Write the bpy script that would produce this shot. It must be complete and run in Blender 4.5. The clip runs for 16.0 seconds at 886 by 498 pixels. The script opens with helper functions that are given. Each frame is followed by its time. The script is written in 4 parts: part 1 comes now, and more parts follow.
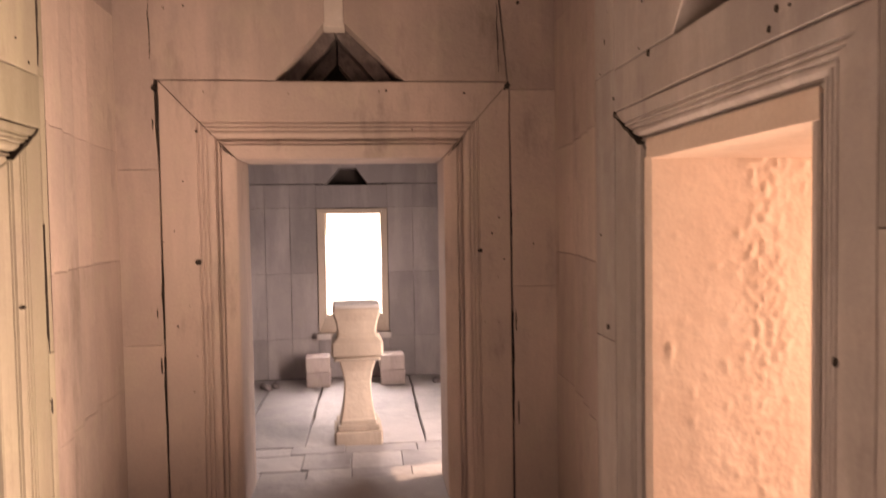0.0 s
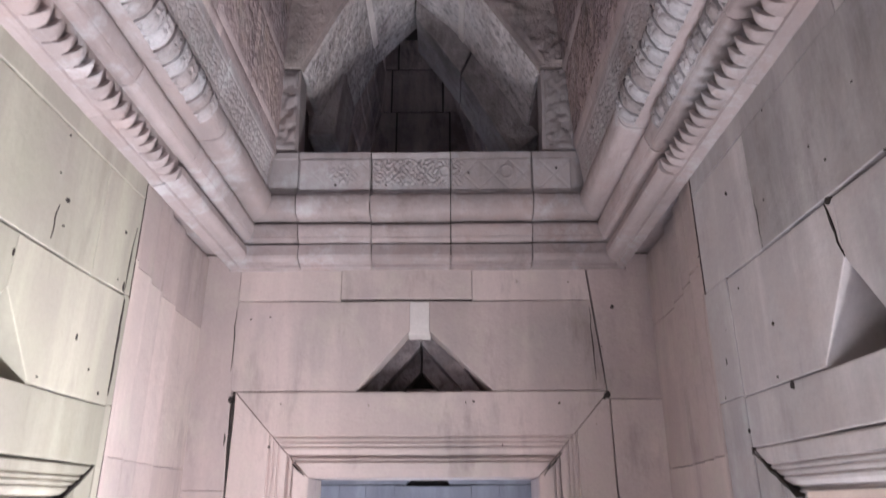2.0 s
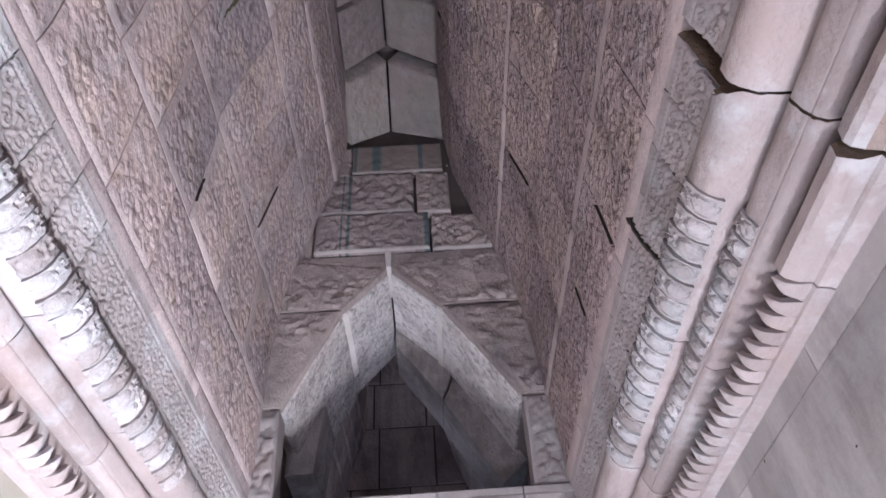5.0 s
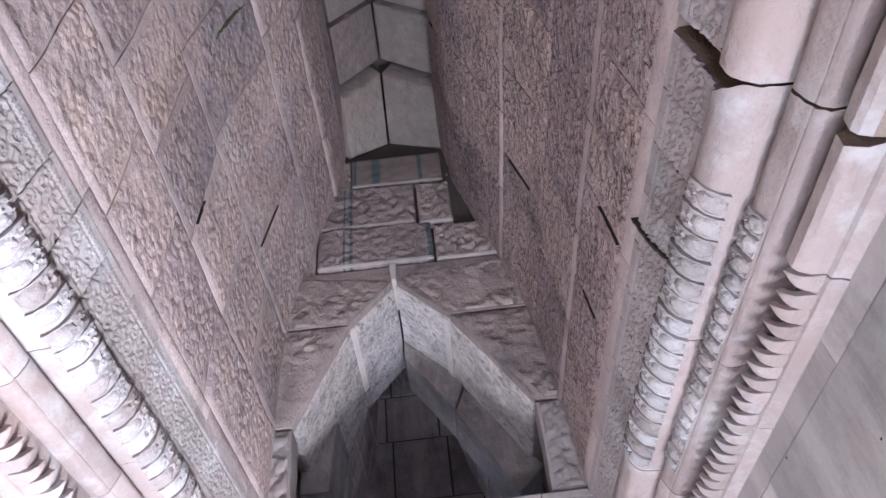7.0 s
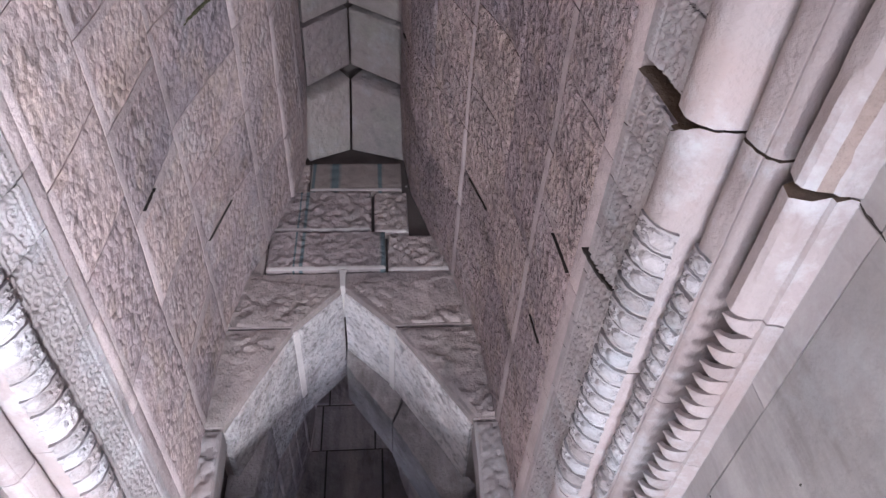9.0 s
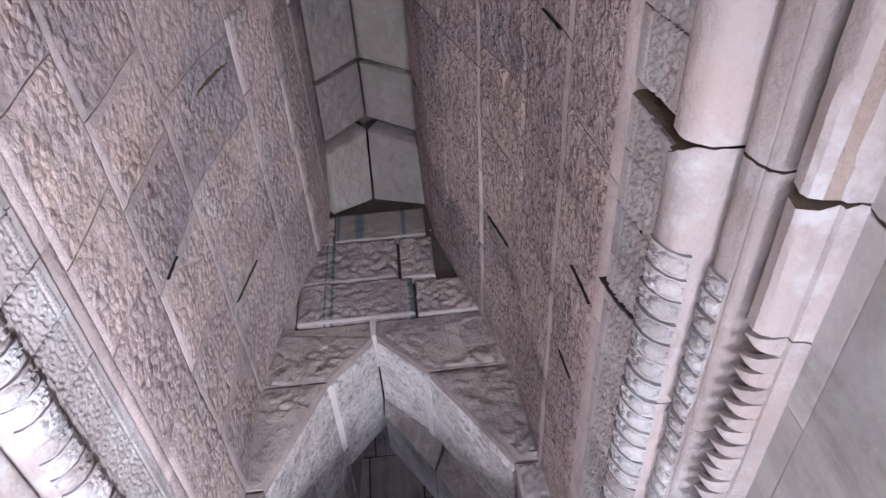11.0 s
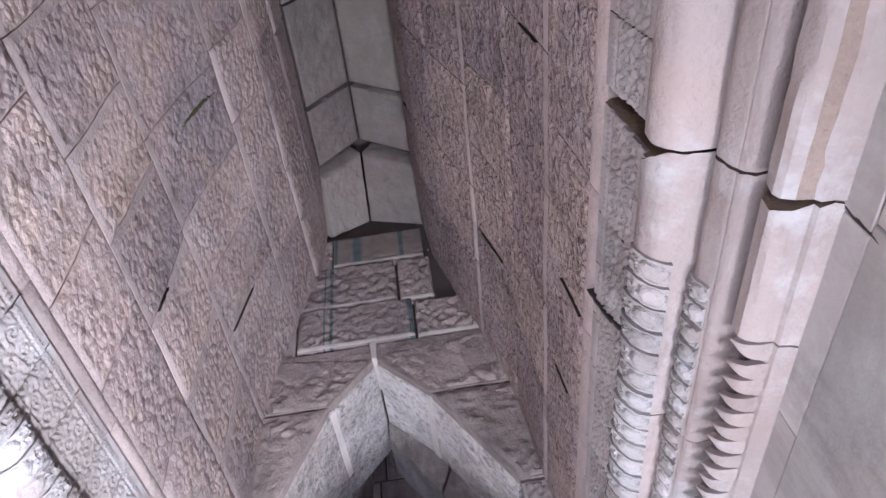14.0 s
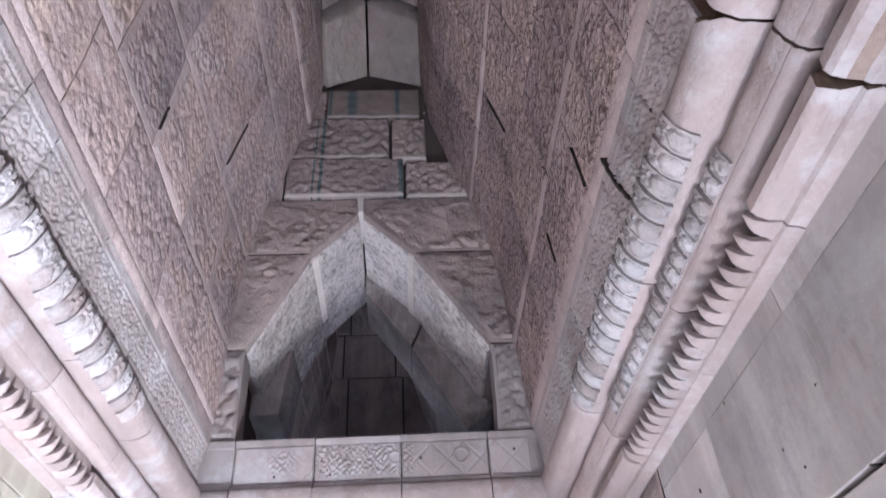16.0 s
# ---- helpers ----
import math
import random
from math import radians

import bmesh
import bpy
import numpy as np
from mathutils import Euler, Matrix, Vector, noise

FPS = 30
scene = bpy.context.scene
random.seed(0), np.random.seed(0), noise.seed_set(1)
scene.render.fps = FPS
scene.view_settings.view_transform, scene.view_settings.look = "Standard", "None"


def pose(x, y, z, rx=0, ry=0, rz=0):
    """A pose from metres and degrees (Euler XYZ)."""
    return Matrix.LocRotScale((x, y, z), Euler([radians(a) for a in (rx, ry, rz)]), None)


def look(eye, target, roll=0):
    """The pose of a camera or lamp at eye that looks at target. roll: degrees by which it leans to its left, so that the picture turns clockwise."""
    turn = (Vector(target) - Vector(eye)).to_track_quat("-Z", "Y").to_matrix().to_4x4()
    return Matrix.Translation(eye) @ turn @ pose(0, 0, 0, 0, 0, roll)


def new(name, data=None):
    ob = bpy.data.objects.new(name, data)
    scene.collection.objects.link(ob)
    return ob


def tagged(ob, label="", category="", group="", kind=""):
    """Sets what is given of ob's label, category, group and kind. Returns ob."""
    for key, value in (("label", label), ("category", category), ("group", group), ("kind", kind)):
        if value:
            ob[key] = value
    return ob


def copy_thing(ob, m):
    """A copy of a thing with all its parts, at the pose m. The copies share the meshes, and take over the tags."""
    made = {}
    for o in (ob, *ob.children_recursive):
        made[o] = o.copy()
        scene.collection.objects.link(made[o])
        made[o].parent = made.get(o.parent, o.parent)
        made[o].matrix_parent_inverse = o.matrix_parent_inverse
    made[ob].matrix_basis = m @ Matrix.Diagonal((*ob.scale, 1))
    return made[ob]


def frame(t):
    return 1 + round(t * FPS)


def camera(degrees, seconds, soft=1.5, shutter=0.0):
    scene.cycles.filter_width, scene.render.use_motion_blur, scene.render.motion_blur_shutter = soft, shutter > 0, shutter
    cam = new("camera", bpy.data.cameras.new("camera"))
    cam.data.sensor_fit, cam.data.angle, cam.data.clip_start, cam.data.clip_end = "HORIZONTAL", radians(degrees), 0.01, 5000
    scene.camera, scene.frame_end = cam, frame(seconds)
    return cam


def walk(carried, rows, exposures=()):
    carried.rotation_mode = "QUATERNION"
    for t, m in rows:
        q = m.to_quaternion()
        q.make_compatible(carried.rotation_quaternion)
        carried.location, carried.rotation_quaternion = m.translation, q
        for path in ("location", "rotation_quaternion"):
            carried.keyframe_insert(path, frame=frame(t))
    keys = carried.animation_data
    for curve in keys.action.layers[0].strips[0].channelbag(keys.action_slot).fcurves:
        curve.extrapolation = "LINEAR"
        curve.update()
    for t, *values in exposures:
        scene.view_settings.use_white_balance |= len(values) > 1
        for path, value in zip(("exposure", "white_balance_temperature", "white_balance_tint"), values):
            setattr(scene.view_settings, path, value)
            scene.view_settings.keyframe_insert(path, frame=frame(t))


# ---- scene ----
cam = camera(66.0, 16.0, soft=1.5, shutter=0.4)
PATH = [
    (0, (0.144, 0.308, 1.683), (0.355, 2.295, 1.605), -0.9),
    (0.5, (0.132, 0.481, 1.78), (0.247, 2.475, 1.891), -1.6),
    (1, (0.146, 0.586, 1.849), (0.197, 2.556, 2.189), -0.2),
    (1.5, (0.142, 0.627, 1.892), (0.164, 2.556, 2.42), 0.2),
    (2, (0.128, 0.614, 1.932), (0.109, 2.486, 2.634), -0.1),
    (2.5, (0.139, 0.617, 1.992), (0.109, 2.405, 2.887), -0.8),
    (3, (0.141, 0.629, 2.04), (0.158, 2.327, 3.097), -1.7),
    (3.5, (0.139, 0.622, 2.077), (0.176, 2.252, 3.235), -2.3),
    (4, (0.126, 0.611, 2.109), (0.156, 2.163, 3.369), -2.1),
    (4.5, (0.137, 0.604, 2.148), (0.18, 2.08, 3.497), -3.5),
    (5, (0.139, 0.585, 2.162), (0.196, 2.001, 3.574), -4.9),
    (5.2, (0.141, 0.58, 2.164), (0.192, 1.975, 3.597), -5.1),
    (7.3, (0.134, 0.603, 2.19), (0.202, 2.003, 3.617), -8.6),
    (7.5, (0.137, 0.611, 2.194), (0.231, 2.017, 3.614), -8.7),
    (8, (0.146, 0.607, 2.192), (0.292, 1.997, 3.623), -7.2),
    (8.5, (0.149, 0.605, 2.191), (0.329, 1.98, 3.632), -5.9),
    (9, (0.147, 0.601, 2.19), (0.331, 1.971, 3.635), -6.4),
    (9.5, (0.15, 0.599, 2.194), (0.301, 1.96, 3.652), -7.3),
    (10, (0.164, 0.591, 2.198), (0.27, 1.922, 3.686), -7.2),
    (12.5, (0.303, 0.63, 2.204), (0.375, 1.882, 3.761), -10.2),
    (13, (0.305, 0.625, 2.208), (0.379, 1.871, 3.771), -10.7),
    (13.5, (0.304, 0.62, 2.211), (0.376, 1.854, 3.784), -11.3),
    (14, (0.301, 0.625, 2.207), (0.369, 1.862, 3.777), -10.9),
    (14.5, (0.3, 0.628, 2.203), (0.374, 1.878, 3.762), -9.7),
    (15, (0.259, 0.63, 2.186), (0.336, 1.921, 3.712), -7.5),
    (15.5, (0.202, 0.66, 2.164), (0.297, 2.043, 3.605), -5.5),
    (16, (0.163, 0.676, 2.137), (0.284, 2.172, 3.458), -4.4),
]
EXPOSURES = [
    (0.0, -0.66, 11500, 42),
    (0.5, -0.60, 10800, 40),
    (0.8, -0.4, 9200, 34),
    (1.0, -0.2, 7900, 28),
    (1.3, -0.07, 6600, 21),
    (1.6, 0.08, 6100, 18),
    (2.5, 0.46, 5740, 18),
    (4.0, 0.97, 5540, 16),
    (14.5, 1.20, 5490, 16),
    (16.0, 1.04, 5500, 16),
]
walk(cam, [(t, look(eye, target, roll)) for t, eye, target, roll in PATH], EXPOSURES)

# ---- world, sun, light in the doorways ----
world = bpy.data.worlds.new("sky")
scene.world = world
world.use_nodes = True
wn = world.node_tree.nodes
sky = wn.new("ShaderNodeTexSky")
sky.sky_type, sky.sun_disc = "NISHITA", False
sky.sun_elevation, sky.sun_rotation = radians(52), radians(75)
world.node_tree.links.new(sky.outputs[0], wn["Background"].inputs[0])
wn["Background"].inputs[1].default_value = 0.12

sun = new("sun", bpy.data.lights.new("sun", "SUN"))
sun.data.energy, sun.data.angle, sun.data.color = 5.0, radians(0.5), (1.0, 0.94, 0.85)
sun.matrix_world = look((0, 0, 0), (-0.62 * math.sin(radians(75)), -0.62 * math.cos(radians(75)), -0.78))


def door_light(name, eye, target, w, h, watts, colour):
    lamp = new(name, bpy.data.lights.new(name, "AREA"))
    lamp.data.shape, lamp.data.size, lamp.data.size_y = "RECTANGLE", w, h
    lamp.data.energy, lamp.data.color = watts, colour
    lamp.matrix_world = look(eye, target)
    return lamp


door_light("daylight_east_door", (2.9, 2.05, 1.15), (0, 2.05, 0.95), 1.1, 2.0, 70, (1.0, 0.90, 0.80))
door_light("daylight_west_door", (-2.7, 2.3, 1.15), (0, 2.3, 1.3), 1.1, 2.0, 3, (1.0, 0.97, 0.84))
# added frontal fill for the north wall, from an unseen south doorway
door_light("south_door_fill", (0.0, -1.6, 1.2), (0, 2.0, 1.7), 1.1, 2.0, 12, (1.0, 0.96, 0.95))
door_light("daylight_north_window", (-0.04, 8.35, 1.25), (0, 6.4, -0.5), 0.6, 1.05, 110, (0.62, 0.81, 1.0)).data.spread = radians(120)
door_light("daylight_beyond_east", (1.5, 4.95, 0.95), (0.3, 6.4, 0.4), 0.42, 1.7, 75, (0.74, 0.87, 1.0)).data.spread = radians(130)
# added lamps near the floor stand in for daylight bounced up into the vault
door_light("floor_bounce_fill_east", (0.88, 1.98, 0.06), (-0.2, 2.04, 1.08), 0.75, 0.22, 108, (1.0, 0.98, 0.90)).data.spread = radians(118)
door_light("floor_bounce_fill_west", (-1.02, 2.39, 0.06), (0.1, 2.4, 1.9), 0.75, 0.22, 11, (0.97, 0.97, 0.95)).data.spread = radians(125)
door_light("floor_bounce_fill_south", (0.0, -1.15, 0.08), (0.0, 3.6, 4.9), 1.0, 0.5, 20, (0.97, 0.965, 1.0)).data.spread = radians(120)


# ---- materials ----
def stone(name, a, b, c, bump=0.25, rough=0.9, chisel=0.0, chisel_scale=34.0, streak=0.35, stain_and_shade=(0.10, 0.08, 0.075), stained=0.35, fine=1.0, hues=0.25, along=False, pecked=0.0, bands=(), bloom=0.0):
    """Weathered sandstone: two tones and a third in blotches, dark stains, streaks down the face, grain and chisel
    marks with painted shade.
    """
    m = bpy.data.materials.new(name)
    m.use_nodes = True
    nt = m.node_tree
    n, l = nt.nodes, nt.links
    bsdf = n["Principled BSDF"]
    geo, info = n.new("ShaderNodeNewGeometry"), n.new("ShaderNodeObjectInfo")

    def tex(scale, detail=4.0, roughness=0.6, stretch=None, offset=0.0):
        t = n.new("ShaderNodeTexNoise")
        t.inputs["Scale"].default_value, t.inputs["Detail"].default_value, t.inputs["Roughness"].default_value = scale, detail, roughness
        mp = n.new("ShaderNodeMapping")
        mp.inputs["Location"].default_value = (offset, offset * 0.7, -offset)
        if stretch:
            mp.inputs["Scale"].default_value = stretch
        l.new(geo.outputs["Position"], mp.inputs["Vector"])
        l.new(mp.outputs[0], t.inputs["Vector"])
        return t.outputs["Fac"]

    def ramp(fac, lo, hi):
        r = n.new("ShaderNodeMapRange")
        r.inputs["From Min"].default_value, r.inputs["From Max"].default_value = lo, hi
        l.new(fac, r.inputs["Value"])
        return r.outputs[0]

    def mix(fac, one, two, kind="MIX"):
        x = n.new("ShaderNodeMix")
        x.data_type, x.blend_type = "RGBA", kind
        for sock, v in ((0, fac), (6, one), (7, two)):
            if isinstance(v, (int, float)):
                x.inputs[sock].default_value = v
            elif isinstance(v, tuple):
                x.inputs[sock].default_value = (*v, 1)
            else:
                l.new(v, x.inputs[sock])
        return x.outputs[2]

    def times(one, k):
        x = n.new("ShaderNodeMath")
        x.operation = "MULTIPLY"
        l.new(one, x.inputs[0])
        x.inputs[1].default_value = k
        return x.outputs[0]

    col = mix(ramp(tex(1.5, 5), 0.36, 0.64), a, b)
    col = mix(times(ramp(tex(4.2, 6, 0.65, None, 7.3), 0.5, 0.72), 0.75), col, c)
    col = mix(times(info.outputs["Random"], hues), col, c)
    col = mix(times(ramp(tex(2.4, 5, 0.6, (2.2, 0.25, 2.2) if along else (1.7, 1.7, 0.30), 3.1), 0.47, 0.72), streak), col, (a[0] * 1.5, a[1] * 1.5, a[2] * 1.5))
    col = mix(times(ramp(tex(2.0, 6, 0.7, (2.6, 0.6, 2.6) if along else (1.6, 1.6, 0.5), 11.0), 0.55, 0.78), stained), col, stain_and_shade)
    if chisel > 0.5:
        # shade in the chisel pits, coloured through the same noise that cuts them
        col = mix(times(ramp(tex(chisel_scale, 3, 0.55, (1, 1, 0.8), 5.0), 0.52, 0.30), 0.6), col, stain_and_shade)
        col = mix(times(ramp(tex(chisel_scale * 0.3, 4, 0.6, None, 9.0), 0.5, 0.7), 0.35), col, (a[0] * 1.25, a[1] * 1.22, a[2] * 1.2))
    col = mix(times(ramp(tex(60.0, 3, 0.7), 0.35, 0.75), 0.22 if chisel > 0.2 else 0.10), col, stain_and_shade)
    if pecked:
        # marks of a point chisel: small rounded facets, the shade of the grooves between them put into the colour
        cells, shift = n.new("ShaderNodeTexVoronoi"), n.new("ShaderNodeMapping")
        cells.inputs["Scale"].default_value = chisel_scale * 1.15
        shift.inputs["Scale"].default_value = (1, 1, 0.88)
        bend = n.new("ShaderNodeVectorMath")
        bend.operation = "MULTIPLY_ADD"
        wobble = n.new("ShaderNodeTexNoise")
        wobble.inputs["Scale"].default_value = 14.0
        bend.inputs[1].default_value = (0.04, 0.04, 0.04)
        l.new(geo.outputs["Position"], wobble.inputs["Vector"])
        l.new(wobble.outputs["Color"], bend.inputs[0])
        l.new(geo.outputs["Position"], bend.inputs[2])
        l.new(bend.outputs[0], shift.inputs["Vector"])
        l.new(shift.outputs[0], cells.inputs["Vector"])
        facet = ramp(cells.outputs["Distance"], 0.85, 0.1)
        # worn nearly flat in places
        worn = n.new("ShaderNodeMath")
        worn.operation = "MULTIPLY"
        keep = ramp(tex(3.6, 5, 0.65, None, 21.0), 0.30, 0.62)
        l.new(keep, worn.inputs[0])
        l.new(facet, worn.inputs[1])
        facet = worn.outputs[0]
        groove_shade = n.new("ShaderNodeMath")
        groove_shade.operation = "MULTIPLY"
        l.new(times(ramp(cells.outputs["Distance"], 0.45, 0.85), 0.42), groove_shade.inputs[0])
        l.new(keep, groove_shade.inputs[1])
        col = mix(groove_shade.outputs[0], col, stain_and_shade)
    if bloom:
        # pale bluish salts in patches, and pinker skin between them
        col = mix(times(ramp(tex(3.4, 7, 0.7, None, 15.0), 0.53, 0.66), bloom), col, (0.50, 0.515, 0.54))
        col = mix(times(ramp(tex(2.6, 6, 0.65, None, 27.0), 0.52, 0.68), bloom * 0.8), col, (a[0] * 0.98, a[1] * 0.80, a[2] * 0.72))
    for at_x, half in bands:
        # a run of copper-green water stain down the face
        xyz, off = n.new("ShaderNodeSeparateXYZ"), n.new("ShaderNodeMath")
        l.new(geo.outputs["Position"], xyz.inputs[0])
        off.operation = "SUBTRACT"
        l.new(xyz.outputs[0], off.inputs[0])
        off.inputs[1].default_value = at_x
        dist = n.new("ShaderNodeMath")
        dist.operation = "ABSOLUTE"
        l.new(off.outputs[0], dist.inputs[0])
        ragged = n.new("ShaderNodeMath")
        ragged.operation = "MULTIPLY_ADD"
        l.new(tex(9.0, 4, 0.6, (1, 1, 0.3), at_x * 10), ragged.inputs[0])
        ragged.inputs[1].default_value = half * 1.6
        l.new(dist.outputs[0], ragged.inputs[2])
        col = mix(times(ramp(ragged.outputs[0], half * 2.2, half * 1.5), 0.8), col, (0.075, 0.125, 0.14))
    hsv = n.new("ShaderNodeHueSaturation")
    hsv.inputs["Hue"].default_value = 0.5
    v = n.new("ShaderNodeMapRange")
    v.inputs["To Min"].default_value, v.inputs["To Max"].default_value = 0.84, 1.14
    l.new(info.outputs["Random"], v.inputs["Value"])
    l.new(v.outputs[0], hsv.inputs["Value"])
    l.new(col, hsv.inputs["Color"])
    l.new(hsv.outputs[0], bsdf.inputs["Base Color"])
    bsdf.inputs["Roughness"].default_value = rough
    bsdf.inputs["Specular IOR Level"].default_value = 0.25
    normal = None

    def relief(height, strength, distance):
        nonlocal normal
        bp = n.new("ShaderNodeBump")
        bp.inputs["Strength"].default_value, bp.inputs["Distance"].default_value = strength, distance
        l.new(height, bp.inputs["Height"])
        if normal:
            l.new(normal, bp.inputs["Normal"])
        normal = bp.outputs[0]

    relief(tex(7.0, 6, 0.6), bump, 0.05)
    relief(tex(75.0, 4, 0.6), bump * fine, 0.008)
    if pecked:
        relief(facet, pecked, 0.03)
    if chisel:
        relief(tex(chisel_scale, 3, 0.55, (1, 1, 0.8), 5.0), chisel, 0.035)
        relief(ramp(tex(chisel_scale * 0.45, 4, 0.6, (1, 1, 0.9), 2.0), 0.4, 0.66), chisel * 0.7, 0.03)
    l.new(normal, bsdf.inputs["Normal"])
    return m


SMOOTH = stone("dressed_sandstone", (0.475, 0.38, 0.36), (0.40, 0.335, 0.325), (0.465, 0.41, 0.36), bump=0.26, streak=0.4, stained=0.6, fine=0.6)
CORNICE = stone("moulded_sandstone", (0.315, 0.258, 0.252), (0.245, 0.20, 0.196), (0.34, 0.30, 0.30), bump=0.4, streak=0.4, stained=0.9, bloom=0.4, stain_and_shade=(0.17, 0.125, 0.115), chisel=0.09, chisel_scale=26, fine=0.6, along=True)
CARVED = stone("carved_sandstone", (0.335, 0.292, 0.29), (0.265, 0.226, 0.225), (0.36, 0.345, 0.35), bump=0.2, chisel=0.08, chisel_scale=60, stained=0.5, fine=0.6, bloom=0.4)
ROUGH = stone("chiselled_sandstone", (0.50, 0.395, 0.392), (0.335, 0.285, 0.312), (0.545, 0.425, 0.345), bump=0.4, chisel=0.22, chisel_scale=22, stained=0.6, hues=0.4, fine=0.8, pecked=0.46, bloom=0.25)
MARGIN = stone("dressed_margin", (0.44, 0.36, 0.355), (0.35, 0.29, 0.29), (0.49, 0.41, 0.385), bump=0.4, stained=0.6, chisel=0.10, chisel_scale=30)
PATINA = stone("grey_weathered_sandstone", (0.375, 0.347, 0.345), (0.325, 0.298, 0.305), (0.41, 0.362, 0.35), bump=0.14, streak=0.85, stained=0.6, fine=0.3, bloom=0.25)
# weathered stone; yellow-green light bounced off grass is put into its colour
WEST_TINTED = stone("bounce_tinted_weathered_sandstone", (0.315, 0.297, 0.240), (0.30, 0.262, 0.236), (0.335, 0.312, 0.258), bump=0.14, streak=0.7, stained=0.55, fine=0.3)
TEAL = stone("teal_streaked_sandstone", (0.27, 0.22, 0.20), (0.23, 0.19, 0.175), (0.30, 0.255, 0.225), bump=0.25, stained=0.5, stain_and_shade=(0.12, 0.13, 0.13), streak=0.2, bands=((-0.20, 0.035), (0.155, 0.016), (-0.37, 0.012)))
PETAL = stone("carved_petal_stone", (0.315, 0.272, 0.27), (0.25, 0.215, 0.213), (0.36, 0.365, 0.385), bump=0.3, chisel=0.25, chisel_scale=60, stained=0.5, hues=0.5, bloom=0.32)
TYMPANUM = stone("grey_brown_sandstone", (0.335, 0.272, 0.255), (0.25, 0.208, 0.21), (0.36, 0.315, 0.285), bump=0.45, chisel=0.36, chisel_scale=24, stained=0.8, stain_and_shade=(0.11, 0.10, 0.10), streak=0.5)
TYMPANUM_GREEN = stone("green_edged_sandstone", (0.335, 0.272, 0.265), (0.25, 0.208, 0.215), (0.36, 0.315, 0.295), bump=0.45, chisel=0.36, chisel_scale=24, stained=0.8, stain_and_shade=(0.11, 0.10, 0.10), streak=0.5, bands=((0.17, 0.02), (-0.40, 0.012), (-0.45, 0.006)))
RIDGE_STONE = stone("grey_green_ridge_stone", (0.30, 0.238, 0.238), (0.20, 0.183, 0.178), (0.31, 0.285, 0.245), bloom=0.2, bump=0.5, chisel=0.22, chisel_scale=18, stained=0.8, stain_and_shade=(0.14, 0.13, 0.125), streak=0.3, hues=0.5)
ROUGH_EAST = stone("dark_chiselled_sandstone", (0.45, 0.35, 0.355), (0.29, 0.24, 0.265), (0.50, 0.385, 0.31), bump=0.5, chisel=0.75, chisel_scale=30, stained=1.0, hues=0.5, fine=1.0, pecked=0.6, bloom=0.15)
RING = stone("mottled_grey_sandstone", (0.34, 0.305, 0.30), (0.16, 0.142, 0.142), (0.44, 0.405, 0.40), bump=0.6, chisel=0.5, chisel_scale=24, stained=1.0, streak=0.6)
SOFFIT = stone("pale_grey_sandstone", (0.64, 0.595, 0.585), (0.42, 0.375, 0.375), (0.70, 0.67, 0.67), bump=0.6, chisel=0.55, chisel_scale=26, stained=1.0, streak=0.6, bloom=0.3)
# dark stone that carries the dimness of the small opening; the rubble shares it
DARK = stone("dark_shaded_sandstone", (0.24, 0.20, 0.205), (0.13, 0.11, 0.115), (0.36, 0.33, 0.34), bump=0.4, chisel=0.6, chisel_scale=20, stained=0.7, streak=0.6)
STREAKED = stone("streaked_blotched_sandstone", (0.48, 0.38, 0.355), (0.25, 0.195, 0.185), (0.55, 0.46, 0.44), bump=0.4, chisel=0.4, chisel_scale=20, stained=1.0, stain_and_shade=(0.05, 0.045, 0.05), streak=0.8, hues=0.5)
GREYWALL = stone("shaded_grey_sandstone", (0.38, 0.345, 0.35), (0.32, 0.29, 0.30), (0.41, 0.37, 0.355), bump=0.3, stained=0.3, streak=0.6)
# near-black that stands for the shade inside holes, chips and cracks
HOLE = stone("hollow_shade", (0.035, 0.028, 0.025), (0.025, 0.02, 0.018), (0.045, 0.038, 0.033), bump=0.4)
# pale band that paints light along the lower edges of blocks
LIT_EDGE = stone("pale_lit_edge", (0.42, 0.375, 0.36), (0.34, 0.30, 0.29), (0.47, 0.43, 0.41), bump=0.5, stained=0.6)
BROKEN = stone("broken_brown_stone", (0.15, 0.105, 0.075), (0.11, 0.075, 0.055), (0.20, 0.15, 0.11), bump=0.6)
LEDGE = stone("brown_spalled_stone", (0.27, 0.205, 0.18), (0.20, 0.15, 0.13), (0.32, 0.26, 0.23), bump=0.6, chisel=0.3)
FLOOR = stone("paving_sandstone", (0.43, 0.41, 0.42), (0.36, 0.345, 0.36), (0.48, 0.45, 0.44), bump=0.4, stained=0.35, streak=0.0)
CORE = stone("joint_shadow_stone", (0.10, 0.08, 0.075), (0.08, 0.065, 0.06), (0.12, 0.10, 0.09), bump=0.2)
PALE = stone("pale_mortar_stone", (0.62, 0.57, 0.55), (0.56, 0.51, 0.49), (0.66, 0.62, 0.6), bump=0.2, stained=0.1)
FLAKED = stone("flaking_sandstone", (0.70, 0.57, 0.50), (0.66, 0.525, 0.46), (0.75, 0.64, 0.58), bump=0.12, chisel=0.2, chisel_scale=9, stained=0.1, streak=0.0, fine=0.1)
WARM = stone("warm_carved_sandstone", (0.60, 0.49, 0.41), (0.52, 0.42, 0.35), (0.64, 0.54, 0.46), bump=0.14, chisel=0.09, chisel_scale=34, stained=0.4, fine=0.5)
SLOT_GREEN = stone("dark_green_slot_shade", (0.07, 0.065, 0.03), (0.05, 0.05, 0.025), (0.10, 0.09, 0.04), bump=0.5)
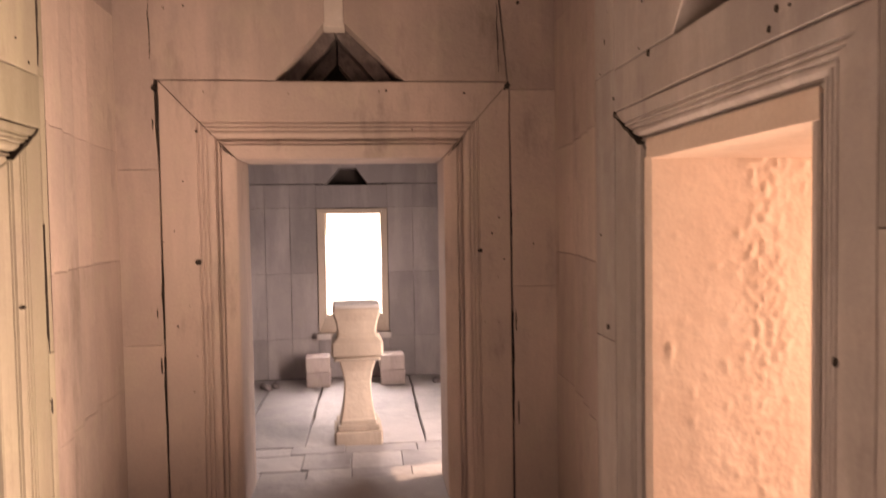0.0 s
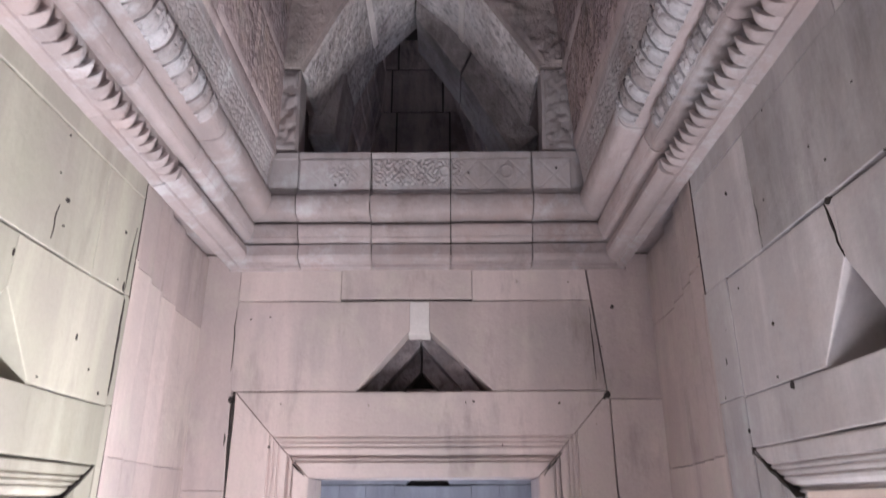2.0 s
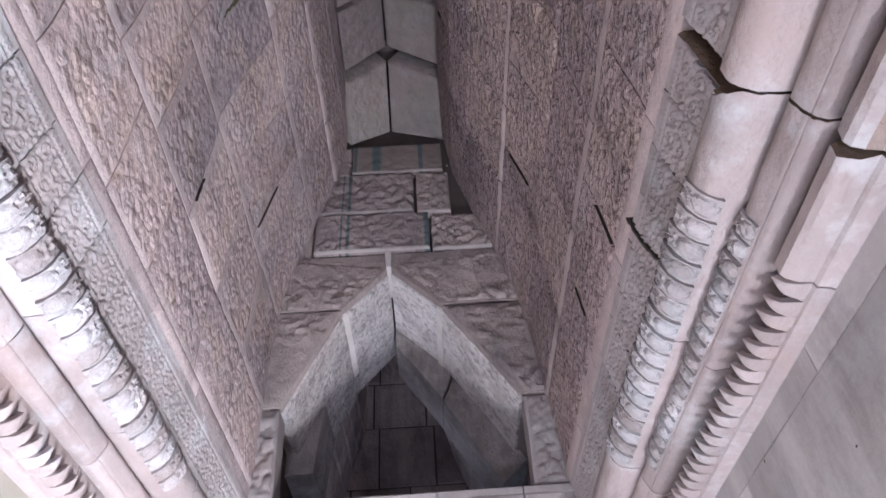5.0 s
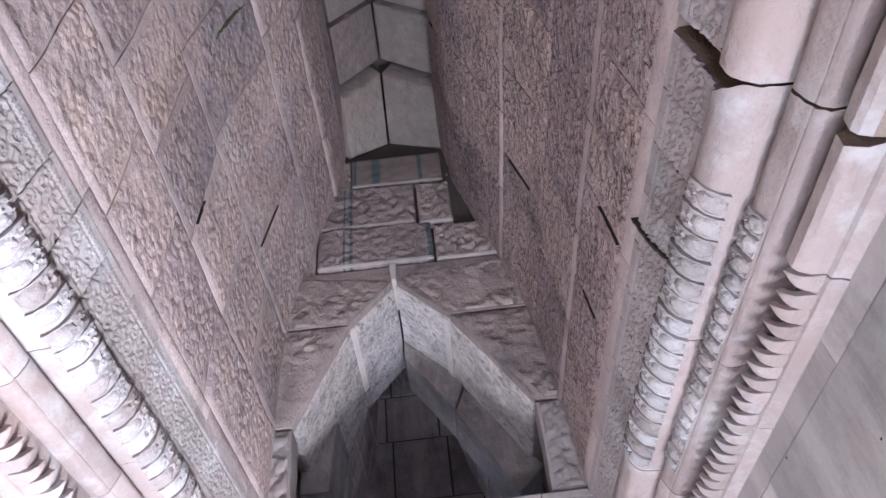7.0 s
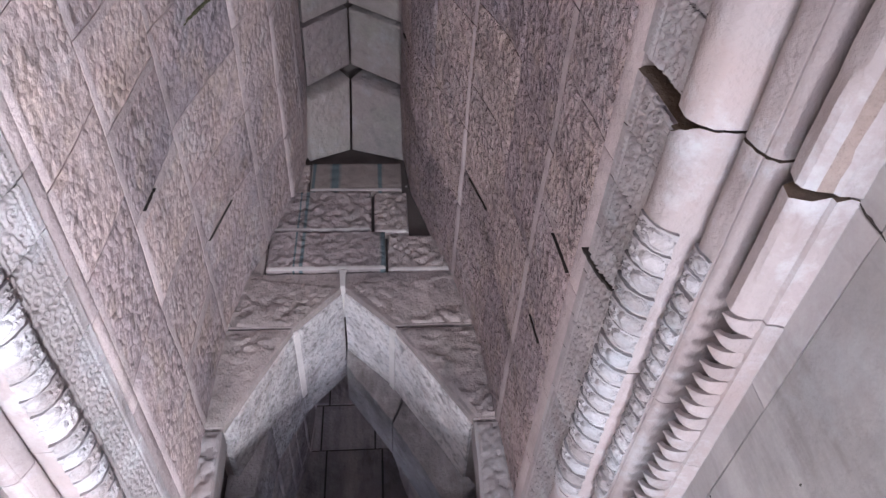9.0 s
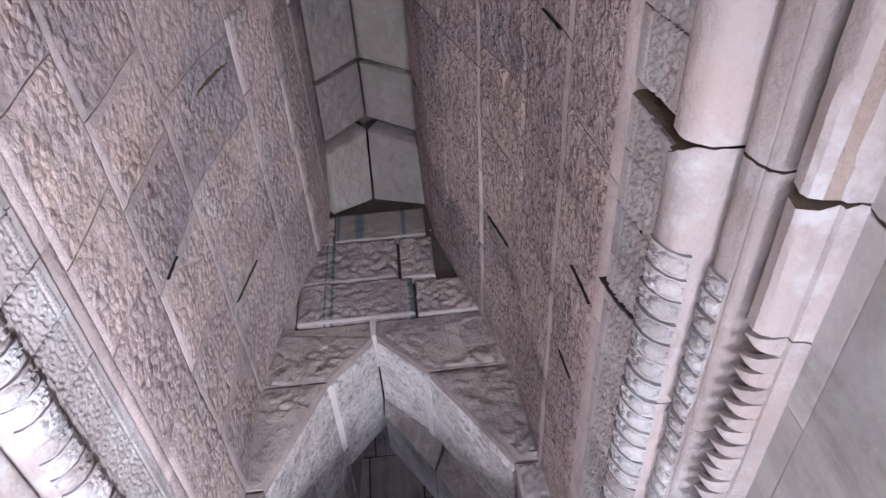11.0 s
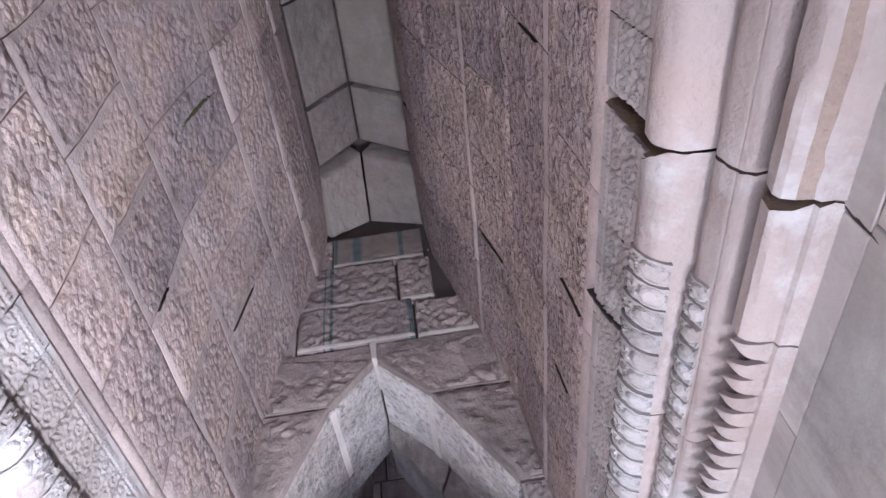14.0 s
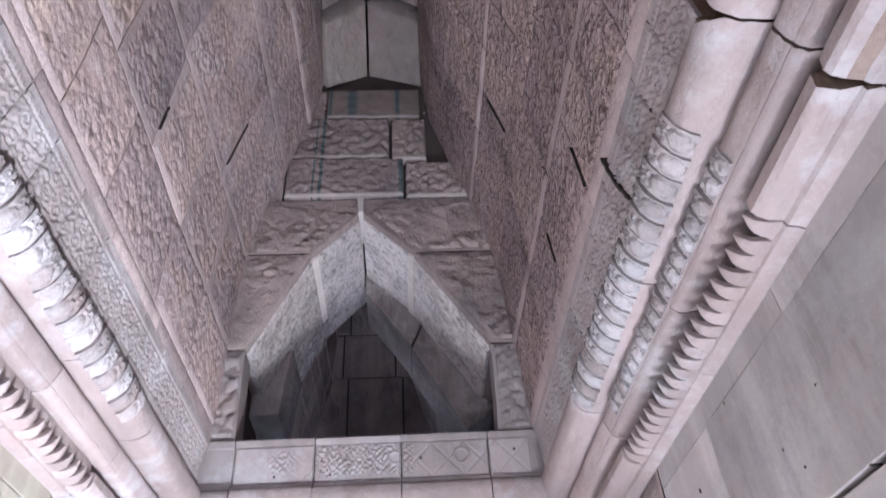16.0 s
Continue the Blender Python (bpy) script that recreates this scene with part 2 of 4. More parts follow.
GRASS = stone("dry_ground", (0.30, 0.27, 0.17), (0.20, 0.22, 0.11), (0.36, 0.30, 0.2), bump=0.4)


# ---- helpers for masonry ----
def link(name, bm, mat, parent=None, label="", smooth=False):
    me = bpy.data.meshes.new(name)
    bmesh.ops.recalc_face_normals(bm, faces=bm.faces[:])
    bm.to_mesh(me)
    bm.free()
    me.materials.append(mat)
    if smooth:
        for p in me.polygons:
            p.use_smooth = True
        if smooth is not True:
            me.set_sharp_from_angle(angle=radians(smooth))
    ob = new(name, me)
    if parent:
        ob.parent = parent
    if label:
        ob["label"] = label
    return ob


part = link


def box_into(bm, lo, hi):
    vs = [bm.verts.new((x, y, z)) for x in (lo[0], hi[0]) for y in (lo[1], hi[1]) for z in (lo[2], hi[2])]
    for f in ((0, 1, 3, 2), (4, 6, 7, 5), (0, 4, 5, 1), (2, 3, 7, 6), (0, 2, 6, 4), (1, 5, 7, 3)):
        bm.faces.new([vs[i] for i in f])


def structure(name, boxes, mat, label, category):
    bm = bmesh.new()
    for lo, hi in boxes:
        box_into(bm, lo, hi)
    return tagged(link(name, bm, mat), label, category, kind="structure")


def inset(poly, by):
    """The polygon (counter-clockwise) drawn in by a distance."""
    out, k = [], len(poly)
    for i in range(k):
        p, q, r = Vector(poly[i - 1]), Vector(poly[i]), Vector(poly[(i + 1) % k])
        a, b = (q - p).normalized(), (r - q).normalized()
        na, nb = Vector((-a.y, a.x)), Vector((-b.y, b.x))
        m = na + nb
        m = m / max(0.35, m.dot(na)) if m.length > 1e-6 else na
        out.append(q + m * by)
    return out


def block(poly, at, depth, mat, parent, name="stone_block", gap=0.0011, bevel=0.003, proud=None, wobble=0.004):
    """One dressed stone with softened edges; at(u, v, d) gives its place, d metres behind the face."""
    area = sum(poly[i - 1][0] * poly[i][1] - poly[i][0] * poly[i - 1][1] for i in range(len(poly)))
    if area < 0:
        poly = poly[::-1]
    fine = []
    for i in range(len(poly)):
        p, q = Vector(poly[i]), Vector(poly[(i + 1) % len(poly)])
        steps = max(1, int((q - p).length / 0.25))
        side = Vector((-(q - p).y, (q - p).x)).normalized()
        for j in range(steps):
            w = random.uniform(0, wobble) if j else 0
            fine.append(tuple(p + (q - p) * j / steps + side * w))
    d0 = -random.uniform(0.0, 0.0035) if proud is None else -proud
    rings = [(inset(fine, gap), depth), (inset(fine, gap), d0 + bevel), (inset(fine, gap + bevel * 0.35), d0 + bevel * 0.35), (inset(fine, gap + bevel), d0)]
    bm = bmesh.new()
    vs = [[bm.verts.new(at(p[0], p[1], d)) for p in ring] for ring, d in rings]
    k = len(fine)
    for a, b in zip(vs, vs[1:]):
        for i in range(k):
            bm.faces.new((a[i - 1], a[i], b[i], b[i - 1]))
    bm.faces.new(vs[-1])
    bm.faces.new(vs[0][::-1])
    return link(name, bm, mat, parent)


def hewn(p):
    """Height of a face worked with a point chisel: a flat ground full of pits."""
    h = 0.7 * noise.noise(p) + 0.5 * noise.noise(p * 2.2) + 0.25 * noise.noise(p * 4.1)
    return min(h, 0.18) + 0.3 * noise.noise(p * 0.25)


def carved_block(poly, at, depth, mat, parent, name="stone_block", amount=0.006, size=14.0, cell=0.03, gap=0.003, margin=None, rim_depth=0.010, beside=False, patchy=0.0):
    """A four-sided stone (two rows of corners: bottom left, bottom right, top right, top left) with an uneven worked face."""
    bl, br, tr, tl = (Vector(p) for p in poly)
    nu = max(2, min(44, int((br - bl).length / cell)))
    nv = max(2, min(44, int((tl - bl).length / cell)))
    lift = random.uniform(0, 0.010)
    side_margin = margin and beside
    shift = Vector((random.uniform(0, 50), random.uniform(0, 50), 0))
    bm, grid = bmesh.new(), []
    gu, gv = gap / max((br - bl).length, 0.01), gap / max((tl - bl).length, 0.01)
    for j in range(nv + 1):
        row = []
        for i in range(nu + 1):
            u, v = gu + (1 - 2 * gu) * i / nu, gv + (1 - 2 * gv) * j / nv
            p = (bl * (1 - u) + br * u) * (1 - v) + (tl * (1 - u) + tr * u) * v
            edge = i in (0, nu) or j in (0, nv)
            flat = margin and (j <= 2 or (side_margin and i <= 2))
            h = 0 if flat else hewn(Vector((p.x, p.y * 0.8, 0)) * size + shift) * amount
            if patchy:
                h *= max(patchy, min(1.0, 0.55 + 1.6 * noise.noise(Vector((p.x, p.y * 1.6, 0)) * 2.6 + shift)))
            row.append(bm.verts.new(at(p.x, p.y, rim_depth if edge else -lift - h)))
        grid.append(row)
    for j in range(nv):
        for i in range(nu):
            f = bm.faces.new((grid[j][i], grid[j][i + 1], grid[j + 1][i + 1], grid[j + 1][i]))
            f.material_index = 1 if margin and (j <= 1 or (side_margin and i <= 1)) else 0
    rim = grid[0] + [r[-1] for r in grid[1:]] + grid[-1][-2::-1] + [r[0] for r in grid[-2:0:-1]]
    back = {}
    for j, row in enumerate(grid):
        for i, v in enumerate(row):
            if i in (0, nu) or j in (0, nv):
                u, w = gu + (1 - 2 * gu) * i / nu, gv + (1 - 2 * gv) * j / nv
                p = (bl * (1 - u) + br * u) * (1 - w) + (tl * (1 - u) + tr * u) * w
                back[v] = bm.verts.new(at(p.x, p.y, depth))
    for a, b in zip(rim, rim[1:] + rim[:1]):
        bm.faces.new((a, b, back[b], back[a]))
    ob = link(name, bm, mat, parent, smooth=52)
    if margin:
        ob.data.materials.append(margin)
    return ob


def sweep(profile, path, frame_of, closed=False):
    """A bmesh of a profile carried along a path; frame_of(i, p) gives the place of profile point p at path point i."""
    bm = bmesh.new()
    rows = [[bm.verts.new(frame_of(i, p)) for p in profile] for i in range(len(path))]
    for a, b in zip(rows, rows[1:]):
        for j in range(len(profile) - 1):
            bm.faces.new((a[j], a[j + 1], b[j + 1], b[j]))
    bm.faces.new(rows[0])
    bm.faces.new(rows[-1][::-1])
    return bm


def north(u, v, d):
    return (u, 4.25 + d, v)


def east(u, v, d):
    return (1.10 + d, u, v)


def west(u, v, d):
    return (-1.10 - d, u, v)


# ---- the chamber: floor and wall cores ----
ground = structure("ground", [((-400, -400, -0.6), (400, 400, -0.5))], GRASS, "dry grassy ground around the temple", "ground")
floor = structure("floor", [((-3.2, -2.2, -0.5), (3.2, 8.3, -0.04))], CORE, "sandstone floor of large worn paving slabs", "floor")

wall_north = structure("wall_north", [
    ((-1.75, 4.275, -0.04), (-0.82, 4.70, 3.3)), ((0.82, 4.275, -0.04), (1.75, 4.70, 3.3)),
    ((-0.82, 4.30, 2.28), (0.82, 4.70, 2.48)), ((-0.82, 4.275, 2.9), (0.82, 4.70, 3.3)),
    ((-0.82, 4.275, 2.48), (-0.42, 4.70, 2.9)), ((0.40, 4.275, 2.48), (0.82, 4.70, 2.9)),
    ((-1.75, 4.27, 3.3), (1.75, 4.9, 3.58)), ((-1.75, 4.05, 3.58), (1.75, 4.9, 3.76)),
    ((-1.75, 4.05, 3.76), (-0.80, 4.9, 7.6)), ((0.74, 4.05, 3.76), (1.75, 4.9, 7.6)),
    ((-0.80, 4.05, 5.5), (0.74, 4.9, 7.6)),
], CORE, "pinkish sandstone wall with a moulded doorway and gable opening", "wall")
wall_east = structure("wall_east", [
    ((1.13, -0.15, -0.04), (1.75, 1.55, 3.3)), ((1.13, 2.91, -0.04), (1.75, 3.12, 3.3)), ((1.26, 3.12, -0.04), (1.75, 4.275, 3.3)),
    ((1.15, 1.55, 1.97), (1.75, 2.64, 2.24)), ((1.15, 2.64, 2.1), (1.75, 2.82, 2.24)), ((1.13, 1.55, 2.24), (1.75, 2.0, 2.6)), ((1.13, 2.40, 2.24), (1.75, 2.82, 2.6)), ((1.13, 1.55, 2.6), (1.75, 2.82, 3.3)), ((1.52, 2.0, 2.24), (1.75, 2.40, 2.6)),
], CORE, "pinkish sandstone side wall with a moulded doorway", "wall")
wall_west = structure("wall_west", [
    ((-1.75, -0.15, -0.04), (-1.13, 1.75, 3.3)), ((-1.75, 3.02, -0.04), (-1.13, 3.12, 3.3)), ((-1.75, 3.12, -0.04), (-1.26, 4.275, 3.3)),
    ((-1.75, 1.75, 2.07), (-1.15, 3.02, 2.24)), ((-1.75, 1.75, 2.24), (-1.13, 2.2, 2.6)), ((-1.75, 2.6, 2.24), (-1.13, 3.02, 2.6)), ((-1.75, 1.75, 2.6), (-1.13, 3.02, 3.3)), ((-1.75, 2.2, 2.24), (-1.52, 2.6, 2.6)),
], CORE, "pale sandstone side wall with a moulded doorway", "wall")
wall_south = structure("wall_south", [
    ((-1.75, -0.6, -0.04), (-0.6, -0.15, 3.3)), ((0.6, -0.6, -0.04), (1.75, -0.15, 3.3)), ((-0.6, -0.6, 2.1), (0.6, -0.15, 3.3)),
    ((-1.75, -0.6, 3.3), (1.75, -0.15, 7.8)),
], SMOOTH, "plain sandstone wall with a doorway", "wall")

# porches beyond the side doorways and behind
# last box: unseen roof, made long enough to keep the sun off the reveal
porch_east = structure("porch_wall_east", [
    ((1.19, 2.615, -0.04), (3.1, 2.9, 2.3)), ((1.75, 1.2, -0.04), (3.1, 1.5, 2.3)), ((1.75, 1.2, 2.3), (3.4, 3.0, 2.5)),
], FLAKED, "bright carved sandstone porch wall with an added unseen roof", "wall")


def flakes(x, z):
    """Height of the reveal: a smooth plaster-like face with a torn patch and a trail of flakes down it."""
    p = Vector((x * 9, z * 6, 3.0))
    band = max(0.0, 1 - abs(x - 1.54 - 0.05 * noise.noise(p * 0.3)) / 0.16) * (1.0 if z > 1.15 else 0.55)
    scale = noise.noise(Vector((x * 38, z * 30, 1.0))) + 0.6 * noise.noise(Vector((x * 80, z * 60, 5.0)))
    spots = max(0.0, noise.noise(Vector((x * 24, z * 20, 9.0))) - 0.42)
    return 0.004 * noise.noise(p * 0.6) + band * 0.016 * max(-0.12, min(0.55, scale)) + 0.02 * spots


bm = bmesh.new()
grid = [[bm.verts.new((1.112 + 1.1 * i / 110, 2.597 - flakes(1.112 + 1.1 * i / 110, 1.9 * j / 190) + (0.02 if i == 0 else 0), 1.9 * j / 190)) for i in range(111)] for j in range(191)]
for r, q in zip(grid, grid[1:]):
    for i in range(110):
        bm.faces.new((r[i], r[i + 1], q[i + 1], q[i]))
rim = [grid[0][0], grid[0][-1], grid[-1][-1], grid[-1][0]]
back = [bm.verts.new((v.co.x, 2.64, v.co.z)) for v in rim]
bm.faces.new((rim[0], *[grid[j][0] for j in range(1, 190)], rim[3], back[3], back[0]))
bm.faces.new((rim[3], *grid[-1][1:-1], rim[2], back[2], back[3]))
part("reveal_panel", bm, FLAKED, porch_east, "bright sandstone reveal with flaking patches", smooth=45)
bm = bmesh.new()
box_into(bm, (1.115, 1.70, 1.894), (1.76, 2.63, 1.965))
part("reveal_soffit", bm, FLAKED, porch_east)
porch_west = structure("porch_wall_west", [
    ((-3.1, 2.9, -0.04), (-1.5, 3.2, 2.3)), ((-3.1, 1.4, -0.04), (-1.75, 1.7, 2.3)), ((-2.6, 1.4, 2.3), (-1.75, 3.2, 2.5)),
], SMOOTH, "pale sandstone porch wall", "wall")
porch_south = structure("porch_wall_south", [
    ((-1.1, -2.2, -0.04), (-0.7, -0.6, 2.3)), ((0.7, -2.2, -0.04), (1.1, -0.6, 2.3)), ((-1.1, -1.8, 2.3), (1.1, -0.6, 2.5)),
], SMOOTH, "plain sandstone porch wall", "wall")

# ---- north wall: dressed stones ----
N = lambda poly, depth=0.06, mat=SMOOTH, **k: block(poly, north, depth, mat, wall_north, **k)
N([(-1.045, 2.4955), (-0.37, 2.4955), (-0.09, 2.82), (-0.09, 2.99), (-1.045, 2.99)], depth=0.45, gap=0.0016)
N([(0.355, 2.4955), (0.955, 2.4955), (0.905, 2.99), (0.014, 2.99), (0.014, 2.82)], depth=0.45, gap=0.0016)
N([(-0.476, 3.0), (0.252, 3.0), (0.252, 3.188), (-0.476, 3.188)], proud=0.006)
N([(-1.045, 2.99), (-0.476, 2.99), (-0.476, 3.26), (-1.045, 3.26)])
N([(0.252, 2.99), (0.905, 2.99), (0.88, 3.26), (0.252, 3.26)])
N([(-0.476, 3.188), (0.252, 3.188), (0.252, 3.26), (-0.476, 3.26)])
N([(-1.29, 0.0), (-1.016, 0.0), (-1.016, 1.02), (-1.29, 1.02)])
N([(-1.29, 1.02), (-1.016, 1.02), (-1.016, 2.0), (-1.29, 2.0)])
N([(-1.29, 2.0), (-1.016, 2.0), (-1.048, 3.26), (-1.29, 3.26)])
N([(0.975, 0.0), (1.29, 0.0), (1.29, 1.3), (0.972, 1.3)])
N([(0.972, 1.3), (1.29, 1.3), (1.29, 2.45), (0.968, 2.45)])
N([(0.96, 2.45), (1.29, 2.45), (1.29, 3.26), (0.885, 3.26)])
# the slot above the small triangular opening, packed with pale stone
N([(-0.10, 2.80), (0.02, 2.80), (0.02, 2.99), (-0.10, 2.99)], depth=0.3, mat=PALE, proud=-0.012)
# leaning stones deep in the small opening, its dimness put into their dark colour
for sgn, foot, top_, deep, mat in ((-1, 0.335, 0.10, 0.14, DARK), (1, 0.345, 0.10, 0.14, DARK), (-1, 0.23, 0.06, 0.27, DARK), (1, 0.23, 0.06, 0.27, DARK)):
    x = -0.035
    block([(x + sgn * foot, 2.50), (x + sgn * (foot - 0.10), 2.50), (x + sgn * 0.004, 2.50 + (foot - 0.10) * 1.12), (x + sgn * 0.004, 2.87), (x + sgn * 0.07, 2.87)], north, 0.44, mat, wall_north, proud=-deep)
block([(-0.16, 2.50), (0.09, 2.50), (0.06, 2.56), (-0.13, 2.56)], north, 0.44, TYMPANUM, wall_north, proud=-0.34)
# black sheet across the back stands in for the dark of the opening
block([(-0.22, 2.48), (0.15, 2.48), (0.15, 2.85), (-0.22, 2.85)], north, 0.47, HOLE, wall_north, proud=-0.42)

FRAME_PROFILE = [(0.207, 0.0), (0.203, 0.011), (0.196, 0.011), (0.192, 0.001), (0.182, 0.001), (0.179, 0.012), (0.172, 0.012), (0.169, 0.003), (0.157, 0.004), (0.154, 0.015), (0.147, 0.015), (0.144, 0.006), (0.130, 0.008), (0.113, 0.020),
                 (0.109, 0.048), (0.098, 0.050), (0.094, 0.024), (0.086, 0.024), (0.083, 0.046), (0.077, 0.046), (0.073, 0.028), (0.040, 0.040), (0.006, 0.058), (0.0, 0.066), (0.0, 0.44)]


def doorway(parent, at, left, right, top, outer, mat, scale=1.0, depth=0.44):
    """Two moulded jambs and a moulded lintel, mitred at the corners, round an opening. outer: width of the stones left, right and above."""
    mould = [(u * scale, depth if d > 0.4 else d * scale) for u, d in FRAME_PROFILE]

    def stones(k):
        return [(outer[k], depth), (outer[k], 0.006), (outer[k] - 0.006, 0.0)] + mould

    def mitre(p, k):
        f = p[0] / outer[k]
        return f * outer[2]
    zs = [0.0, 0.3, 0.62, 0.85]
    for k, side, x in ((0, -1, left), (1, 1, right)):
        wave = [random.uniform(-0.003, 0.003) for _ in range(6)]
        bm = sweep(stones(k), range(5), lambda i, p: at(x + side * p[0] + wave[i] * (0.15 < p[0] < outer[k] - 0.02), zs[i] * top if i < 4 else top + mitre(p, k) - 0.003, p[1]))
        part("door_jamb", bm, mat, parent)
    wave = [random.uniform(-0.003, 0.003) for _ in range(6)]

    def lintel(i, p):
        ends = left - p[0] * outer[0] / outer[2] + 0.003, right + p[0] * outer[1] / outer[2] - 0.003
        return at(ends[0] + (ends[1] - ends[0]) * i / 4, top + p[0] + wave[i] * 0.5, p[1] + abs(wave[i]))
    part("door_lintel", sweep(stones(2), range(5), lintel), mat, parent)


doorway(wall_north, north, -0.605, 0.58, 2.062, (0.405, 0.385, 0.432), SMOOTH)
block([(-0.62, -0.04), (0.6, -0.04), (0.6, 0.04), (-0.62, 0.04)], north, 0.47, FLOOR, wall_north, name="door_sill", proud=-0.03)

# ---- side walls ----
E_ = lambda poly, depth=0.06, mat=PATINA, **k: block(poly, east, depth, mat, wall_east, **k)
W_ = lambda poly, depth=0.06, mat=WEST_TINTED, **k: block(poly, west, depth, mat, wall_west, **k)
doorway(wall_east, east, 1.765, 2.60, 1.90, (0.26, 0.30, 0.20), PATINA, 0.72, 0.07)
doorway(wall_west, west, 1.97, 2.81, 1.88, (0.26, 0.26, 0.18), WEST_TINTED, 0.72, 0.32)
for put, y0, y1, top, near, far in ((E_, 1.765, 2.60, 1.90, 1.503, 2.903), (W_, 1.97, 2.81, 1.88, 1.707, 3.073)):
    t = top + (0.2 if put is E_ else 0.18)
    put([(near, t + 0.0015), (far, t + 0.0015), (far, 2.262), (near, 2.262)], depth=0.32)
    m = (y0 + y1) / 2 + 0.03
    put([(near - 0.1, 2.2632), (m - 0.17, 2.2632), (m - 0.01, 2.50), (m - 0.01, 2.662), (near - 0.1, 2.662)], depth=0.15)
    put([(m + 0.17, 2.2632), (far, 2.2632), (far, 2.672), (m - 0.01, 2.662), (m - 0.01, 2.50)], depth=0.15)
    put([(near - 0.1, 2.667), (m + 0.4, 2.67), (m + 0.4, 3.085), (near - 0.1, 3.085)])
    put([(m + 0.4, 2.67), (3.11, 2.68), (3.11, 3.085), (m + 0.4, 3.085)])
    for y_a, y_b in ((-0.15, 0.62), (0.62, 1.43), (1.43, 2.02), (2.02, 3.11)):
        put([(y_a, 3.085), (y_b, 3.085), (y_b, 3.2), (y_a, 3.2)])
    put([(far, 0), (3.12, 0), (3.12, 1.2), (far, 1.2)])
    put([(far, 1.2), (3.12, 1.2), (3.12, 2.27), (far, 2.27)])
    put([(far, 2.27), (3.12, 2.27), (3.12, 2.68), (far, 2.68)])
    for z0, z1, cut in ((0, 0.55, 0.7), (0.55, 1.1, 0.3), (1.1, 1.66, 0.9), (1.66, 2.262, 0.45)):
        put([(-0.15, z0), (cut, z0), (cut, z1), (-0.15, z1)])
        put([(cut, z0), (near, z0), (near, z1), (cut, z1)])
    put([(-0.15, 2.262), (0.75, 2.262), (0.75, 2.665), (-0.15, 2.665)])
    put([(0.75, 2.262), (near - 0.1, 2.262), (near - 0.1, 2.665), (0.75, 2.665)])
    put([(-0.15, 2.665), (0.5, 2.665), (0.5, 3.085), (-0.15, 3.085)])
    put([(0.5, 2.665), (near - 0.1, 2.665), (near - 0.1, 3.085), (0.5, 3.085)])


# stepped corner pilasters, with a rounded edge between the steps
def corner_pilaster(side, parent):
    prof = [(1.10, 3.12), (1.106, 3.16), (1.14, 3.17), (1.142, 3.36), (1.15, 3.39), (1.175, 3.40), (1.177, 3.56), (1.182, 3.58), (1.205, 3.59), (1.207, 3.80), (1.212, 3.82), (1.235, 3.83), (1.235, 4.26)]
    cuts = [0.0, 0.78, 1.5, 2.1, 2.84, 3.24]
    for z0, z1 in zip(cuts, cuts[1:]):
        bm = sweep(prof + [(1.34, 4.26), (1.34, 3.12)], [0, 1], lambda i, p: (side * p[0], p[1], (z0 + 0.002, z1 - 0.002)[i]))
        part("pilaster_block", bm, SMOOTH, parent)


corner_pilaster(1, wall_east)
corner_pilaster(-1, wall_west)

# ---- cornice round the chamber ----
# distance from the wall face, height
LIP = [(0.0, 3.165), (0.02, 3.172), (0.045, 3.175), (0.05, 3.188), (0.085, 3.192), (0.106, 3.206), (0.115, 3.222), (0.112, 3.258), (0.04, 3.268), (0.0, 3.275)]
LIP_HIGH = [(d, z if z < 3.23 else 3.23 + (z - 3.23) * 1.9) for d, z in LIP]
LIP_CUT = [(0.0, 3.165), (0.02, 3.172), (0.045, 3.175), (0.05, 3.188), (0.056, 3.190), (0.060, 3.196), (0.052, 3.215), (0.04, 3.24), (0.02, 3.262), (0.0, 3.275)]
LIP_WORN = [((p[0] * 2 + q[0]) / 3, min(3.30, max(p[1], 3.205 + (p[1] - 3.205) * 1.7))) for p, q in zip(LIP, LIP_CUT)]
TOOTH = [(0.048, 3.186), (0.080, 3.189), (0.100, 3.197), (0.113, 3.212), (0.120, 3.236)]
LOW_ROLL = [(0.0, 3.318), (0.05, 3.302), (0.10, 3.294), (0.125, 3.301), (0.136, 3.311), (0.149, 3.342), (0.158, 3.366), (0.157, 3.386), (0.145, 3.395), (0.09, 3.396)]
HIGH_ROLL = [(0.09, 3.405), (0.18, 3.406), (0.22, 3.411), (0.244, 3.428), (0.257, 3.45), (0.265, 3.475), (0.266, 3.50), (0.260, 3.522), (0.245, 3.529)]


def softened(profile):
    """The profile with its corners cut twice."""
    for _ in range(2):
        fine = [profile[0]]
        for p, q in zip(profile, profile[1:]):
            fine += [(p[0] * 0.75 + q[0] * 0.25, p[1] * 0.75 + q[1] * 0.25), (p[0] * 0.25 + q[0] * 0.75, p[1] * 0.25 + q[1] * 0.75)]
        profile = fine + [profile[-1]]
    return profile


def scored(profile, z):
    """The profile with a thin line cut into it at a height."""
    k = next(i for i, p in enumerate(profile) if p[1] > z)
    (x0, z0), (x1, z1) = profile[k - 1], profile[k]
    x = x0 + (x1 - x0) * (z - z0) / (z1 - z0)
    return profile[:k] + [(x - 0.0012, z - 0.0022), (x - 0.0055, z + 0.001), (x + 0.0004, z + 0.0022)] + profile[k:]


LOW_ROLL = softened(LOW_ROLL)
LOW_SCORED = scored(LOW_ROLL, 3.3185)
HIGH_ROLL = softened(HIGH_ROLL)
